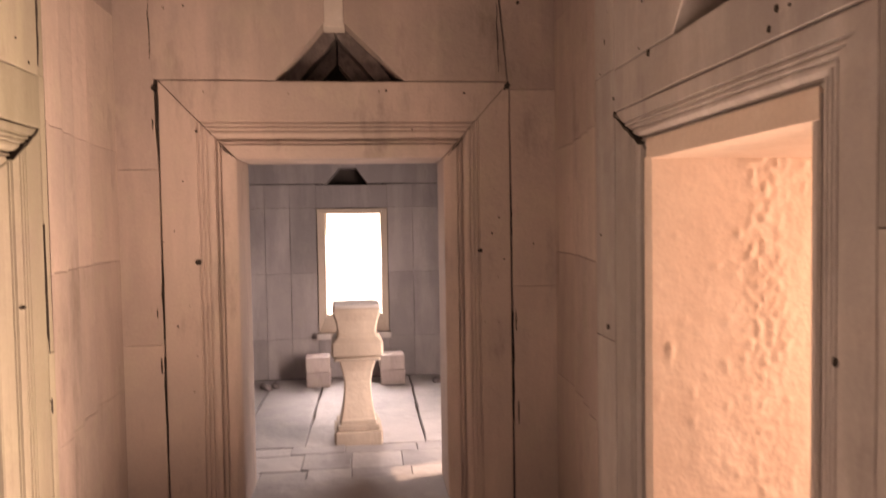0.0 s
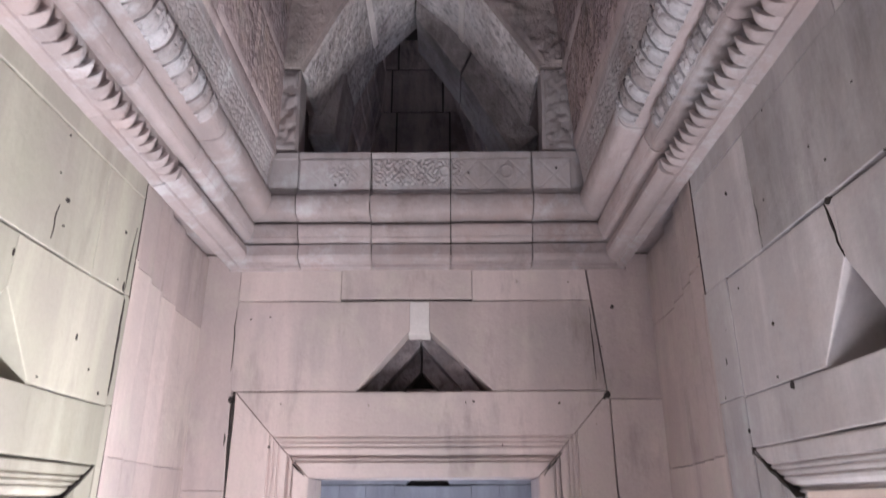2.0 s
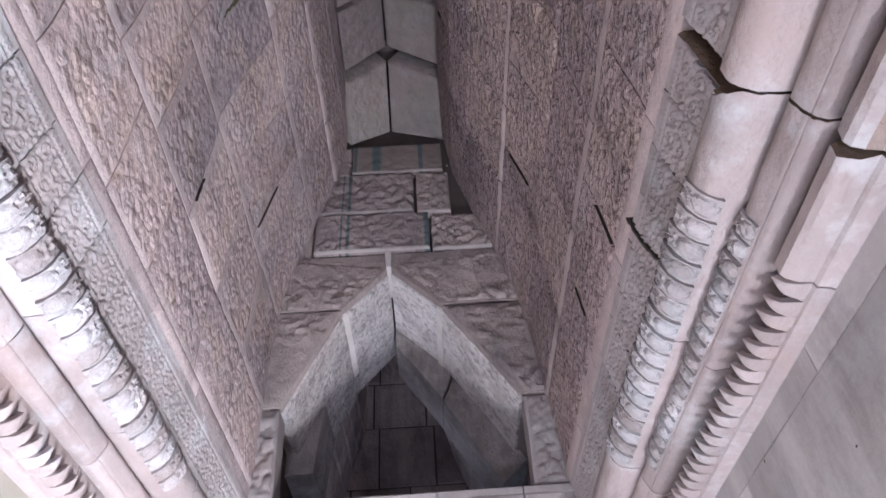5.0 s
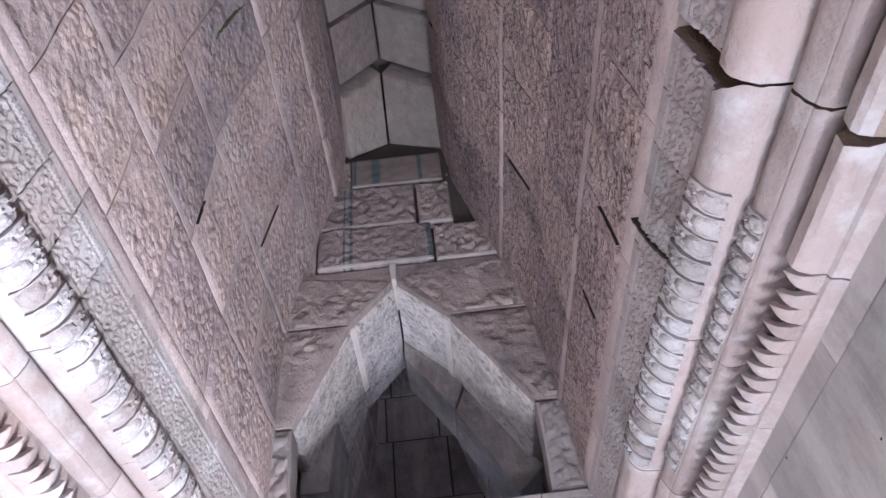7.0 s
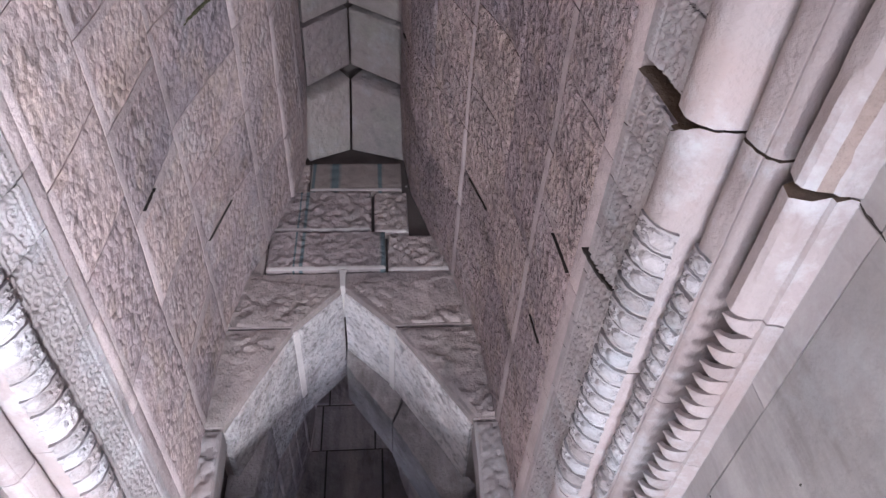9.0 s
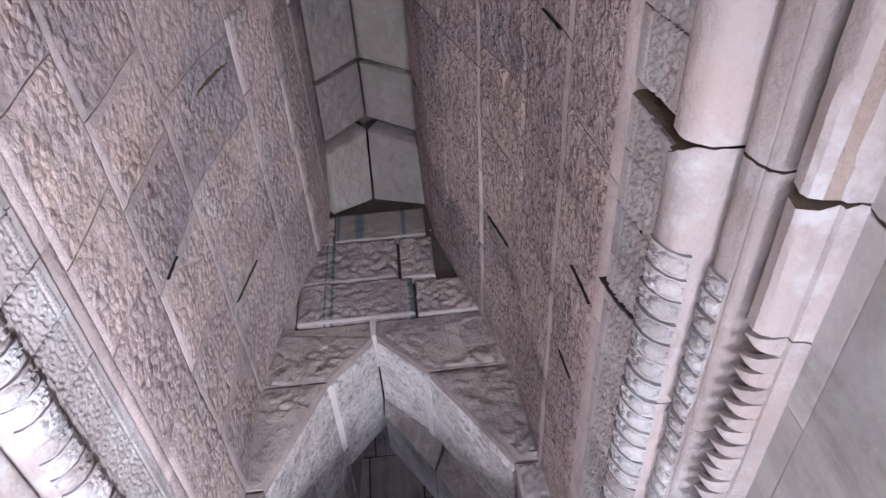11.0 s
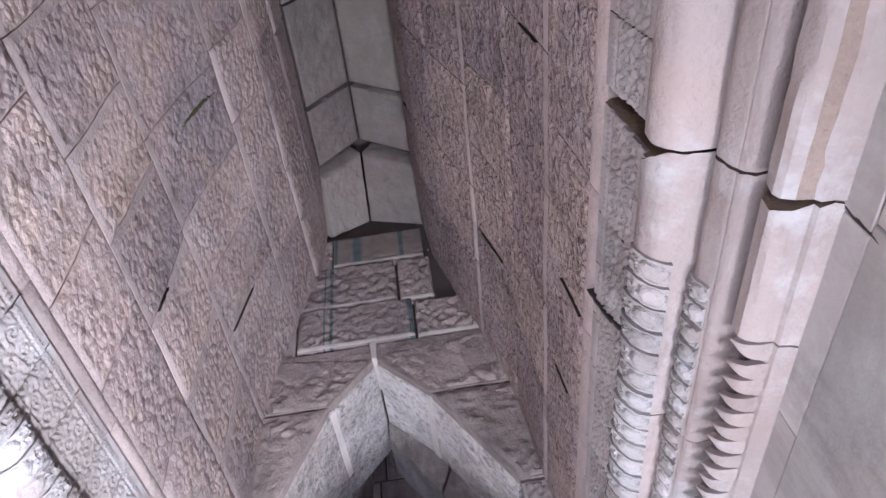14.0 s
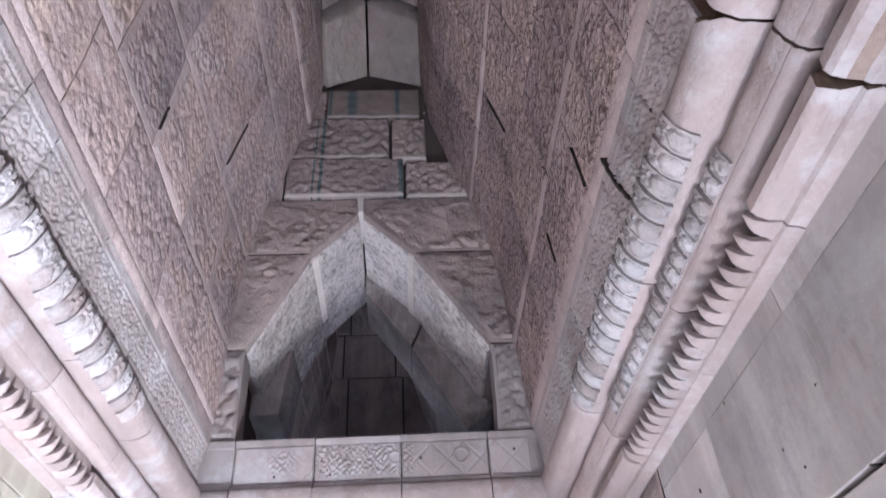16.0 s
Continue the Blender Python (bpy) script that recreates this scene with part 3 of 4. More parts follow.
FRIEZE = [(0.225, 3.529), (0.246, 3.532), (0.247, 3.546), (0.229, 3.55), (0.256, 3.735), (0.264, 3.74), (0.270, 3.772), (0.25, 3.784)]


def side_band(profile, side, y0, y1, parent, name, mat, corner=True, broken=None):
    """A length of cornice along a side wall, mitred into the corner at its far end."""
    prof = profile + [(-0.16, profile[-1][1]), (-0.16, profile[0][1])]
    steps = max(2, int((y1 - y0) / 0.035))
    rough = 0.010 if name == "cornice_lip" and side > 0 and y1 < 1.5 else 0.0008 if name == "frieze_stone" else 0.0035
    seed = random.uniform(0, 60)

    def place(i, p):
        y = y0 + (y1 - y0) * i / steps
        w = Vector((seed, y * 5, p[1] * 9))
        j = rough * (noise.noise(w) + 0.5 * noise.noise(w * 3.1))
        if rough > 0.005 and p[1] > 3.2:
            j += 0.010 * max(0, noise.noise(Vector((seed, y * 9, p[1] * 30))))
        if rough > 0.005 and p == profile[3]:
            j -= 0.006 + 0.014 * noise.noise(Vector((seed, y * 7, 4.0))) + 0.010 * noise.noise(Vector((seed, y * 26, 8.0)))
        if i == steps and corner:
            y = 4.25 - p[0] - 0.02
        if broken and y < y0 + broken(p) + 0.002 * i:
            ragged = 0.006 * noise.noise(Vector((p[0] * 55, seed, p[1] * 55)))
            y = y0 + broken(p) + 0.002 * i + (ragged if i == 0 else 0)
        elif i in (0, steps):
            y += 0.004 * noise.noise(Vector((p[0] * 40, y * 7, p[1] * 30)))
        return (side * (1.10 - p[0] + j), y, p[1] + j * 0.5)
    ob = part(name, sweep(prof, range(steps + 1), place), mat, parent, smooth=28)
    if rough > 0.005 and not broken:
        # the outer face has spalled and left a ragged brown ledge
        ob.data.materials.append(LEDGE)
        for k, face in enumerate(ob.data.polygons[:-2]):
            face.material_index = 1 if k % (len(prof) - 1) == 3 else 0
    if broken:
        ob.data.materials.append(BROKEN)
        ob.data.polygons[len(ob.data.polygons) - 2].material_index = 1
    return ob


def end_band(profile, x0, x1, parent, name, mat, left=False, right=False):
    prof = profile + [(-0.05, profile[-1][1]), (-0.05, profile[0][1])]

    def place(i, p):
        x = (x0 + 0.0035, x1 - 0.002)[i]
        if i == 0 and left:
            x = -1.12 + p[0]
        if i == 1 and right:
            x = 1.12 - p[0]
        return (x, 4.25 - p[0] + drop, p[1] + sag)
    drop, sag = random.uniform(-0.004, 0.004), random.uniform(-0.003, 0.003)
    return part(name, sweep(prof, (0, 1), place), mat, parent)


# the broken joint in the east cornice: how far each stone's end is chipped back
BREAK = {"cornice_lip": lambda p: 0.004 + max(0, p[0] - 0.03) * 0.35, "lower_roll": lambda p: 0.003 + 0.05 * abs(p[0] - 0.14),
         "upper_roll": lambda p: 0.003 + max(0, p[1] - 3.425) * 0.72, "frieze_stone": lambda p: 0.066 - (p[1] - 3.6) * 0.12}
cornice = tagged(new("cornice"), "moulded pink sandstone cornice with rolls and carved petals", "cornice", kind="structure")
for profile, name, mat in ((LIP, "cornice_lip", CORNICE), (LOW_SCORED, "lower_roll", CORNICE), (HIGH_ROLL, "upper_roll", CORNICE), (FRIEZE, "frieze_stone", CARVED)):
    cuts = [-1.0, -0.71, -0.305, 0.135, 0.585, 1.0]
    for a, b in zip(cuts, cuts[1:]):
        end_band(LIP_HIGH if name == "cornice_lip" else profile, a, b, cornice, name, mat, a == cuts[0], b == cuts[-1])
    fine_cuts = [-0.15, 0.25, 0.55, 0.8, 1.0, 1.22, 1.41, 1.62, 1.8, 1.99, 2.2, 2.42, 2.6, 2.85, 3.12, 3.4, 4.0]
    lip_cuts = ((1, [-0.15, 0.7, 1.41, 1.80, 2.45, 3.12, 4.0]), (-1, [-0.15, 0.3, 1.25, 2.0, 2.62, 3.15, 4.0]))
    for side, cuts in ((1, fine_cuts), (-1, fine_cuts)) if name == "frieze_stone" else lip_cuts if name == "cornice_lip" else ((1, [-0.15, 0.7, 1.41, 2.30, 3.12, 4.0]), (-1, [-0.15, 0.55, 1.25, 2.0, 2.62, 3.2, 4.0])):
        for a, b in zip(cuts, cuts[1:]):
            side_band((LIP_CUT if side > 0 else LIP_WORN) if name == "cornice_lip" and (1.8 if side > 0 else 0.3) <= a < 3.1 else profile, side, a + 0.002, b - 0.002, cornice, name, mat, b == cuts[-1], BREAK[name] if side > 0 and a == 1.41 else None)


def curve_at(profile, f):
    """The place and outward way at a fraction of a profile's length."""
    pts = [Vector(p) for p in profile]
    lens = [(b - a).length for a, b in zip(pts, pts[1:])]
    want = f * sum(lens)
    for a, b, k in zip(pts, pts[1:], lens):
        if want <= k:
            break
        want -= k
    t = (b - a).normalized()
    return a + t * min(want, k), Vector((t.y, -t.x))


def petal(profile, f0, f1, width, rise, arch, seed):
    """A carved petal on a roll: its length runs up the profile, its near edge is an undercut arc; curls above, a smooth boss below. x along, y out, z up."""
    bm, grid, nu, nv = bmesh.new(), [], 16, 24
    for j in range(-1, nv + 2):
        v = min(1.0, max(0.0, j / nv))
        p, out = curve_at(profile, f0 + (f1 - f0) * v)
        row = []
        for i in range(-1, nu + 2):
            u = -1 + 2 * min(1.0, max(0.0, i / nu))
            half = width * 0.5 * (1 - 0.12 * v ** 6)
            h = rise * (1 - 0.25 * u)
            # smooth oval boss towards the wall
            oval = 1 - (u / 0.72) ** 2 - ((v - 0.27) / 0.26) ** 2
            h += rise * 0.75 * max(0, oval) ** 0.5 - (0.0045 if -0.45 < oval < 0 else 0)
            # three curls towards the vault
            for cu, cv, rad in ((-0.35, 0.63, 0.30), (0.42, 0.60, 0.26), (0.05, 0.84, 0.30)):
                x, y = (u - cu) * 0.55, (v - cv) * 1.25
                r = math.hypot(x, y)
                if r < rad:
                    h += 0.0045 * math.cos(r / rad * 8.5 - math.atan2(y, x) + seed) * (1 - (r / rad) ** 3)
            h += 0.004 * noise.noise(Vector((u * 2.5 + seed, v * 7, seed * 3)))
            if i in (-1, nu + 1) or j in (-1, nv + 1):
                h = -0.004
            q = p + out * h
            row.append(bm.verts.new((u * half - arch * width * (0.7 - v ** 5 - 0.25 * (1 - v) ** 4), q.x, q.y)))
        grid.append(row)
    for r, s in zip(grid, grid[1:]):
        for i in range(len(r) - 1):
            bm.faces.new((r[i], r[i + 1], s[i + 1], s[i]))
    return bm


def tooth(profile, width, rise, seed):
    """A pointed leaf tip that stands up from the lip: broad at the foot, sharp at the top."""
    bm, grid, nu, nv = bmesh.new(), [], 6, 10
    for j in range(nv + 1):
        v = j / nv
        p, out = curve_at(profile, v)
        row = []
        for i in range(-1, nu + 2):
            u = -1 + 2 * min(1.0, max(0.0, i / nu))
            half = width * 0.5 * (1 - 0.97 * max(0, (v - 0.05) / 0.95) ** 1.6)
            h = rise * (0.35 + 0.65 * (1 - abs(u)) ** 0.7) * (1 - 0.3 * v) - 0.0012
            if i in (-1, nu + 1):
                h = -0.016
            h += 0.002 * noise.noise(Vector((u * 2 + seed, v * 5, seed)))
            q = p + out * h
            row.append(bm.verts.new((u * half - width * 0.07 * v * v, q.x, q.y)))
        grid.append(row)
    for r, s in zip(grid, grid[1:]):
        for i in range(len(r) - 1):
            bm.faces.new((r[i], r[i + 1], s[i + 1], s[i]))
    return bm


def carved_row(name, made, side, y0, y1, pitch):
    kinds = [o.data for o in made]
    count = int((y1 - y0) / pitch)
    for i in range(count):
        ob = made[i] if i < len(made) else new(name, random.choice(kinds))
        ob.parent = cornice
        y = y0 + (i + 0.5) * (y1 - y0) / count
        # along -> y, out -> towards the room
        ob.matrix_basis = Matrix(((0, -side, 0, side * 1.10), (1, 0, 0, y + random.uniform(-0.004, 0.004)), (0, 0, 1, random.uniform(-0.002, 0.002)), (0, 0, 0, 1))) @ Matrix.Diagonal((random.uniform(0.96, 1.03), 1, 1, 1))


def petal_row(profile, f0, f1, side, y0, y1, pitch, rise, arch):
    carved_row("petal", [link("petal", petal(profile, f0, f1, pitch - 0.002, rise * k, arch, k * 9), PETAL, cornice, smooth=42) for k in (0.8, 0.93, 1.06, 1.2)], side, y0, y1, pitch)


def tooth_row(side, y0, y1, pitch):
    carved_row("tooth", [link("tooth", tooth(TOOTH, pitch * 0.99, 0.006 * k, k * 9), CORNICE, cornice, smooth=35) for k in (0.8, 1.0, 1.2)], side, y0, y1, pitch)


petal_row(HIGH_ROLL, 0.42, 0.97, 1, 1.72, 3.1, 0.078, 0.010, 0.30)
petal_row(HIGH_ROLL, 0.42, 0.97, -1, 0.2, 3.06, 0.078, 0.0075, 0.30)
petal_row(LOW_ROLL, 0.55, 0.85, 1, 1.74, 2.99, 0.066, 0.011, 0.20)
tooth_row(1, 1.80, 3.10, 0.058)
tooth_row(-1, 0.3, 3.15, 0.060)


def vine(y, z):
    """Height of the foliage of the frieze: curls in rows, leaves between them."""
    i, j = math.floor(y / 0.070), math.floor(z / 0.068)
    jit = noise.noise_vector(Vector((i * 3.7, j * 5.3, 1.5))) * 0.010
    dy, dz = y - (i + 0.5) * 0.070 - jit.x, z - (j + 0.5) * 0.068 - jit.y
    r, turn = math.hypot(dy, dz), math.atan2(dz, dy) * (1 if (i + j) % 2 else -1)
    curl_ = max(-1, min(0.55, 1.6 * math.cos(r / 0.0165 * math.tau - turn)))
    leaf = max(-1, min(0.5, 2.2 * noise.noise(Vector((y * 62, z * 62, 2.0)))))
    f = max(0, min(1, (r - 0.027) / 0.006))
    return 0.0095 * (curl_ * (1 - f) + leaf * f)


def frieze_panel(side, y0, y1, broken):
    """The carved face of one stone of the frieze, bead borders above and below."""
    nu, nv = max(4, int((y1 - y0) / 0.0062)), 32
    bm, grid = bmesh.new(), []
    for j in range(nv + 1):
        v = j / nv
        z, out = 3.549 + 0.187 * v, 0.2425 + 0.027 * v
        ya = y0 + (0.066 - (z - 3.6) * 0.12 if broken else 0)
        row = []
        for i in range(nu + 1):
            y = ya + (y1 - ya) * i / nu
            if v < 0.10 or v > 0.88:
                h = 0.008 * abs(math.cos(math.pi * y / 0.017)) - 0.002
            elif v < 0.15 or v > 0.83:
                h = 0.004 if 0.12 < v < 0.86 else -0.005
            else:
                h = vine(y, z - 3.577) * (1 if side > 0 else 0.6)
            if i in (0, nu):
                h -= 0.006
            row.append(bm.verts.new((side * (1.10 - out - h), y, z)))
        grid.append(row)
    for r, s in zip(grid, grid[1:]):
        for i in range(nu):
            bm.faces.new((r[i], r[i + 1], s[i + 1], s[i]))
    return part("carved_panel", bm, CARVED, cornice, smooth=True)


for side in (1, -1):
    cuts = [0.25, 0.55, 0.8, 1.0, 1.22, 1.41, 1.62, 1.8, 1.99, 2.2, 2.42, 2.6, 2.85, 3.12, 3.4, 3.92]
    for p, q in zip(cuts, cuts[1:]):
        frieze_panel(side, p + 0.0025, q - 0.0025, side > 0 and p == 1.41)


def scroll_mesh(radius, tube):
    """A flat carved curl with a leaf tail, standing a little proud: x along, y out, z up."""
    bm, rows, turns = bmesh.new(), [], 22
    for i in range(turns + 1):
        ang, r = i / turns * 4.4 * math.pi * 0.8, radius * (1 - 0.82 * i / turns)
        c, rad = Vector((r * math.cos(ang), 0, r * math.sin(ang))), Vector((math.cos(ang), 0, math.sin(ang)))
        rows.append([bm.verts.new(c + rad * tube * u + Vector((0, h, 0))) for u, h in ((1, -0.003), (0.5, tube * 0.55), (-0.5, tube * 0.55), (-1, -0.003))])
    for p, q in zip(rows, rows[1:]):
        for j in range(3):
            bm.faces.new((p[j], p[j + 1], q[j + 1], q[j]))
    return bm


# the north frieze: incised lozenges, foliage left unfinished towards the ends, two rings
def north_carving(x, z):
    w = 0.083
    a, b = ((x + 0.04) / w + (z - 3.643) / w), ((x + 0.04) / w - (z - 3.643) / w)
    near = min(abs(a / 2 - math.floor(a / 2) - 0.5), abs(b / 2 - math.floor(b / 2) - 0.5)) * 2 * w * 0.7
    h = -0.005 * max(0.0, 1 - near / 0.005) if x > -0.37 else -0.002 * max(0.0, 1 - near / 0.005)
    done = max(0.0, min(1.0, (x + 0.33) / 0.04)) * max(0.0, min(1.0, (0.22 - x) / 0.05)) + max(0.0, 1 - ((x + 0.46) / 0.10) ** 2 - ((z - 3.65) / 0.075) ** 2)
    if 3.575 < z < 3.725:
        leaf = math.sin(x * 190 + 3 * noise.noise(Vector((x * 30, z * 30, 1)))) * math.sin(z * 190 + 3 * noise.noise(Vector((x * 30, z * 30, 7))))
        h += min(1.0, done) * 0.009 * max(-0.6, min(0.6, leaf + 0.6 * noise.noise(Vector((x * 70, z * 70, 3)))))
    for cx, r0 in ((0.105, 0.030), (0.445, 0.036)):
        r = math.hypot(x - cx, z - 3.655)
        if r < r0 + 0.008:
            h = 0.007 * max(0.0, 1 - abs(r - r0) / 0.008)
    return h


for x0, x1 in ((-0.70, -0.31), (-0.30, 0.131), (0.139, 0.581), (0.589, 0.80)):
    nu, bm, grid = int((x1 - x0) / 0.0045), bmesh.new(), []
    for j in range(42):
        z = 3.553 + 0.18 * j / 41
        row = []
        for i in range(nu + 1):
            x = x0 + (x1 - x0) * i / nu
            edge = i in (0, nu) or j in (0, 41)
            row.append(bm.verts.new((x, 4.25 - (0.229 + 0.146 * (z - 3.55)) - (-0.004 if edge else 0.008 + north_carving(x, z)), z)))
        grid.append(row)
    for r, q in zip(grid, grid[1:]):
        for i in range(nu):
            bm.faces.new((r[i], r[i + 1], q[i + 1], q[i]))
    part("carved_panel", bm, CARVED, cornice, smooth=50)
# dark caps on the face give the peg holes their shade
for x, z in ((-0.50, 3.585), (-0.22, 3.585), (0.235, 3.65), (0.72, 3.675)):
    bm = bmesh.new()
    bmesh.ops.create_cone(bm, cap_ends=True, segments=9, radius1=0.008, radius2=0.007, depth=0.02, matrix=Matrix.Translation((x, 4.25 - (0.229 + 0.146 * (z - 3.55)), z)) @ pose(0, 0, 0, 90))
    part("peg_hole", bm, HOLE, cornice)
curl_small = link("scroll", scroll_mesh(0.022, 0.006), CARVED, cornice, smooth=True)
spots = [(-0.62 + 0.036 * k) for k in range(19)]
for k, x in enumerate(spots):
    ob = curl_small if k == 0 else new("scroll", curl_small.data)
    ob.parent = cornice
    ob.matrix_basis = Matrix(((1, 0, 0, x), (0, -1, 0, 4.25 - 0.261), (0, 0, 1, 3.487), (0, 0, 0, 1)))

# ---- corbelled vault ----
SHAPE = [(3.784, 0.846), (3.87, 0.838), (4.34, 0.825), (4.75, 0.81), (5.10, 0.785), (5.55, 0.69), (5.95, 0.575), (6.44, 0.45), (6.93, 0.40), (7.3, 0.385)]


def half_width(z):
    for (z0, w0), (z1, w1) in zip(SHAPE, SHAPE[1:]):
        if z <= z1:
            break
    return w0 + (w1 - w0) * (z - z0) / (z1 - z0)


def middle(z):
    """The vault leans a little to the west as it rises."""
    return -0.005 - 0.045 * min(1.0, max(0.0, (z - 3.8) / 1.7))


def vault_side(side):
    def at(u, v, d):
        # joints are never quite straight
        w = Vector((u * 2.2, v * 2.2, side * 4.0))
        inside = min(1.0, max(0.0, (4.0 - u) * 6)) * min(1.0, max(0.0, (v - 3.87) * 6))
        u += 0.022 * noise.noise(w) * inside
        v += (0.020 * noise.noise(w + Vector((9, 3, 1))) + 0.006 * noise.noise(w * 6)) * inside
        return (middle(v) + side * (half_width(v) + d), u, v)
    return at


vault = tagged(new("vault"), "corbelled vault of chisel-dressed purple-grey sandstone blocks", "vault", kind="structure")
for side, name in ((1, "vault_core"), (-1, "vault_core")):
    prof = [(w + 0.075, z) for z, w in SHAPE] + [(1.75, 7.9), (1.75, 3.3), (1.13, 3.3), (1.13, 3.74)]
    bm = sweep(prof, (0, 1), lambda i, p: (-0.03 + side * p[0], (-0.2, 4.06)[i], p[1]))
    part(name, bm, CORE, vault)
COURSES = {-1: [3.87, 4.36, 5.03, 5.85, 6.35, 6.85, 7.22], 1: [3.87, 4.31, 4.87, 5.48, 6.05, 6.6, 7.22]}
JOINTS = {(-1, 0): [-0.15, 0.4, 0.95, 1.45, 1.95, 2.35, 2.95, 3.45, 4.03], (-1, 1): [-0.15, 0.3, 0.78, 1.276, 1.713, 2.094, 2.527, 3.0, 3.51, 4.03],
          (1, 1): [-0.15, 0.5, 1.1, 1.55, 2.1, 2.7, 3.3, 4.03]}
JOINT_LINES = []
for side in (1, -1):
    at = vault_side(side)
    for k, (z0, z1) in enumerate(zip(COURSES[side], COURSES[side][1:])):
        ys = JOINTS.get((side, k))
        if not ys:
            y = -0.15
            ys = [y]
            while y < 4.03:
                y += (0.46 if side < 0 else 0.55) * random.uniform(0.8, 1.3)
                y = 4.03 if 4.03 - y < 0.22 else y
                ys.append(y)
        for p, q in zip(ys, ys[1:]):
            JOINT_LINES.append((side, p, z0, z1))
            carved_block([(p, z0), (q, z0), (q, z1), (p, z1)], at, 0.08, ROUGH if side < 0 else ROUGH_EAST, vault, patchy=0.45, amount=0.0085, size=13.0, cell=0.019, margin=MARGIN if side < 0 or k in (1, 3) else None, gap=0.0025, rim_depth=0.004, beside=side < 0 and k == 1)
    y = -0.15
    while y < 4.0:
        q = min(4.03, y + random.uniform(0.5, 0.8))
        carved_block([(y, 3.784), (q, 3.784), (q, 3.876), (y, 3.876)], at, 0.06, MARGIN, vault, name="chamfer_stone", amount=0.0015, cell=0.02, rim_depth=0.001, gap=0.001)
        y = q
# dark green clumps stand in for a shaded slot high on the west side
bm = bmesh.new()
for k in range(22):
    f = k / 21
    c = Vector(vault_side(-1)(2.12 + random.uniform(-0.006, 0.006), 5.38 + 0.38 * f, -0.006))
    bmesh.ops.create_icosphere(bm, subdivisions=1, radius=0.007 + 0.010 * math.sin(math.pi * f) * random.uniform(0.5, 1.2), matrix=Matrix.Translation(c) @ Matrix.Diagonal((0.5, 0.8, 1.3, 1)))
part("moss", bm, SLOT_GREEN, vault, "dark green sliver standing in for a shaded slot")

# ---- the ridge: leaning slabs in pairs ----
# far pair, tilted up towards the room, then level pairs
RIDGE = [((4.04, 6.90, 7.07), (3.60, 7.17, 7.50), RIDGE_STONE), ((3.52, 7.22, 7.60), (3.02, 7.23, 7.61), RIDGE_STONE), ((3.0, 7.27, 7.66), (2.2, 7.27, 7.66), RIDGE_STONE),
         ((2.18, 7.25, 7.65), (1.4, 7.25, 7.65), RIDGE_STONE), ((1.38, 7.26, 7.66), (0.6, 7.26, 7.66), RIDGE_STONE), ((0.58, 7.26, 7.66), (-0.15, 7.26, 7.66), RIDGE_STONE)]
for (ya, za, ra), (yb, zb, rb), mat in RIDGE:
    for side, wide in ((1, 0.46), (-1, 0.33)):
        def at(u, v, d):
            y = ya + (yb - ya) * u
            foot, crest = za + (zb - za) * u, ra + (rb - ra) * u
            return (-0.085 + side * (0.004 + wide * (1 - v)) + side * d * 0.6, y, foot + (crest - foot) * v + d)
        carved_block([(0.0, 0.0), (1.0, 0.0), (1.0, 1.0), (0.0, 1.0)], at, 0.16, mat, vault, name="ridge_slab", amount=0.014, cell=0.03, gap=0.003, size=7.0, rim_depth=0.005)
structure("roof", [((-1.75, -0.6, 7.75), (1.75, 8.3, 8.0))], CORE, "solid stone mass above the vaults", "roof")

# ---- tympanum of the north end, with its gable opening ----
tympanum = tagged(new("tympanum"), "end wall of stacked grey-brown sandstone blocks round a gable opening", "wall", kind="structure")


def upper(u, v, d):
    return (u, 4.0 + d, v)


T = lambda poly, mat=TYMPANUM, depth=0.9, **k: block(poly, upper, depth, mat, tympanum, **{"bevel": 0.005, "gap": 0.004, **k})
T([(-0.90, 3.786), (-0.715, 3.786), (-0.735, 4.335), (-0.90, 4.335)], CARVED, 0.16)
T([(0.645, 3.786), (0.86, 3.786), (0.86, 4.33), (0.663, 4.33)], CARVED, 0.16)
T([(-0.95, 4.345), (-0.735, 4.345), (-0.41, 5.055), (-0.95, 5.055)])
T([(0.663, 4.34), (0.9, 4.34), (0.9, 5.045), (0.235, 5.045)])
T([(-0.95, 5.065), (-0.41, 5.065), (-0.118, 5.40), (-0.118, 5.55), (-0.95, 5.55)])
T([(-0.10, 5.41), (0.235, 5.055), (0.9, 5.055), (0.9, 5.55), (-0.10, 5.55)])
T([(-0.85, 5.56), (-0.65, 5.56), (-0.65, 5.85), (-0.85, 5.85)], proud=-0.02, depth=0.3)
def C(x0, x1, z0, z1, proud, amount=0.02, size=13.0, mat=TYMPANUM):
    ring = lambda u, v, d: (u, 4.0 - proud + d, v)
    carved_block([(x0, z0), (x1, z0), (x1, z1), (x0, z1)], ring, 0.3, mat, tympanum, amount=amount * 2.2, size=size * 1.9, cell=0.013, margin=LIT_EDGE, gap=0.004, rim_depth=0.005, patchy=0.5)


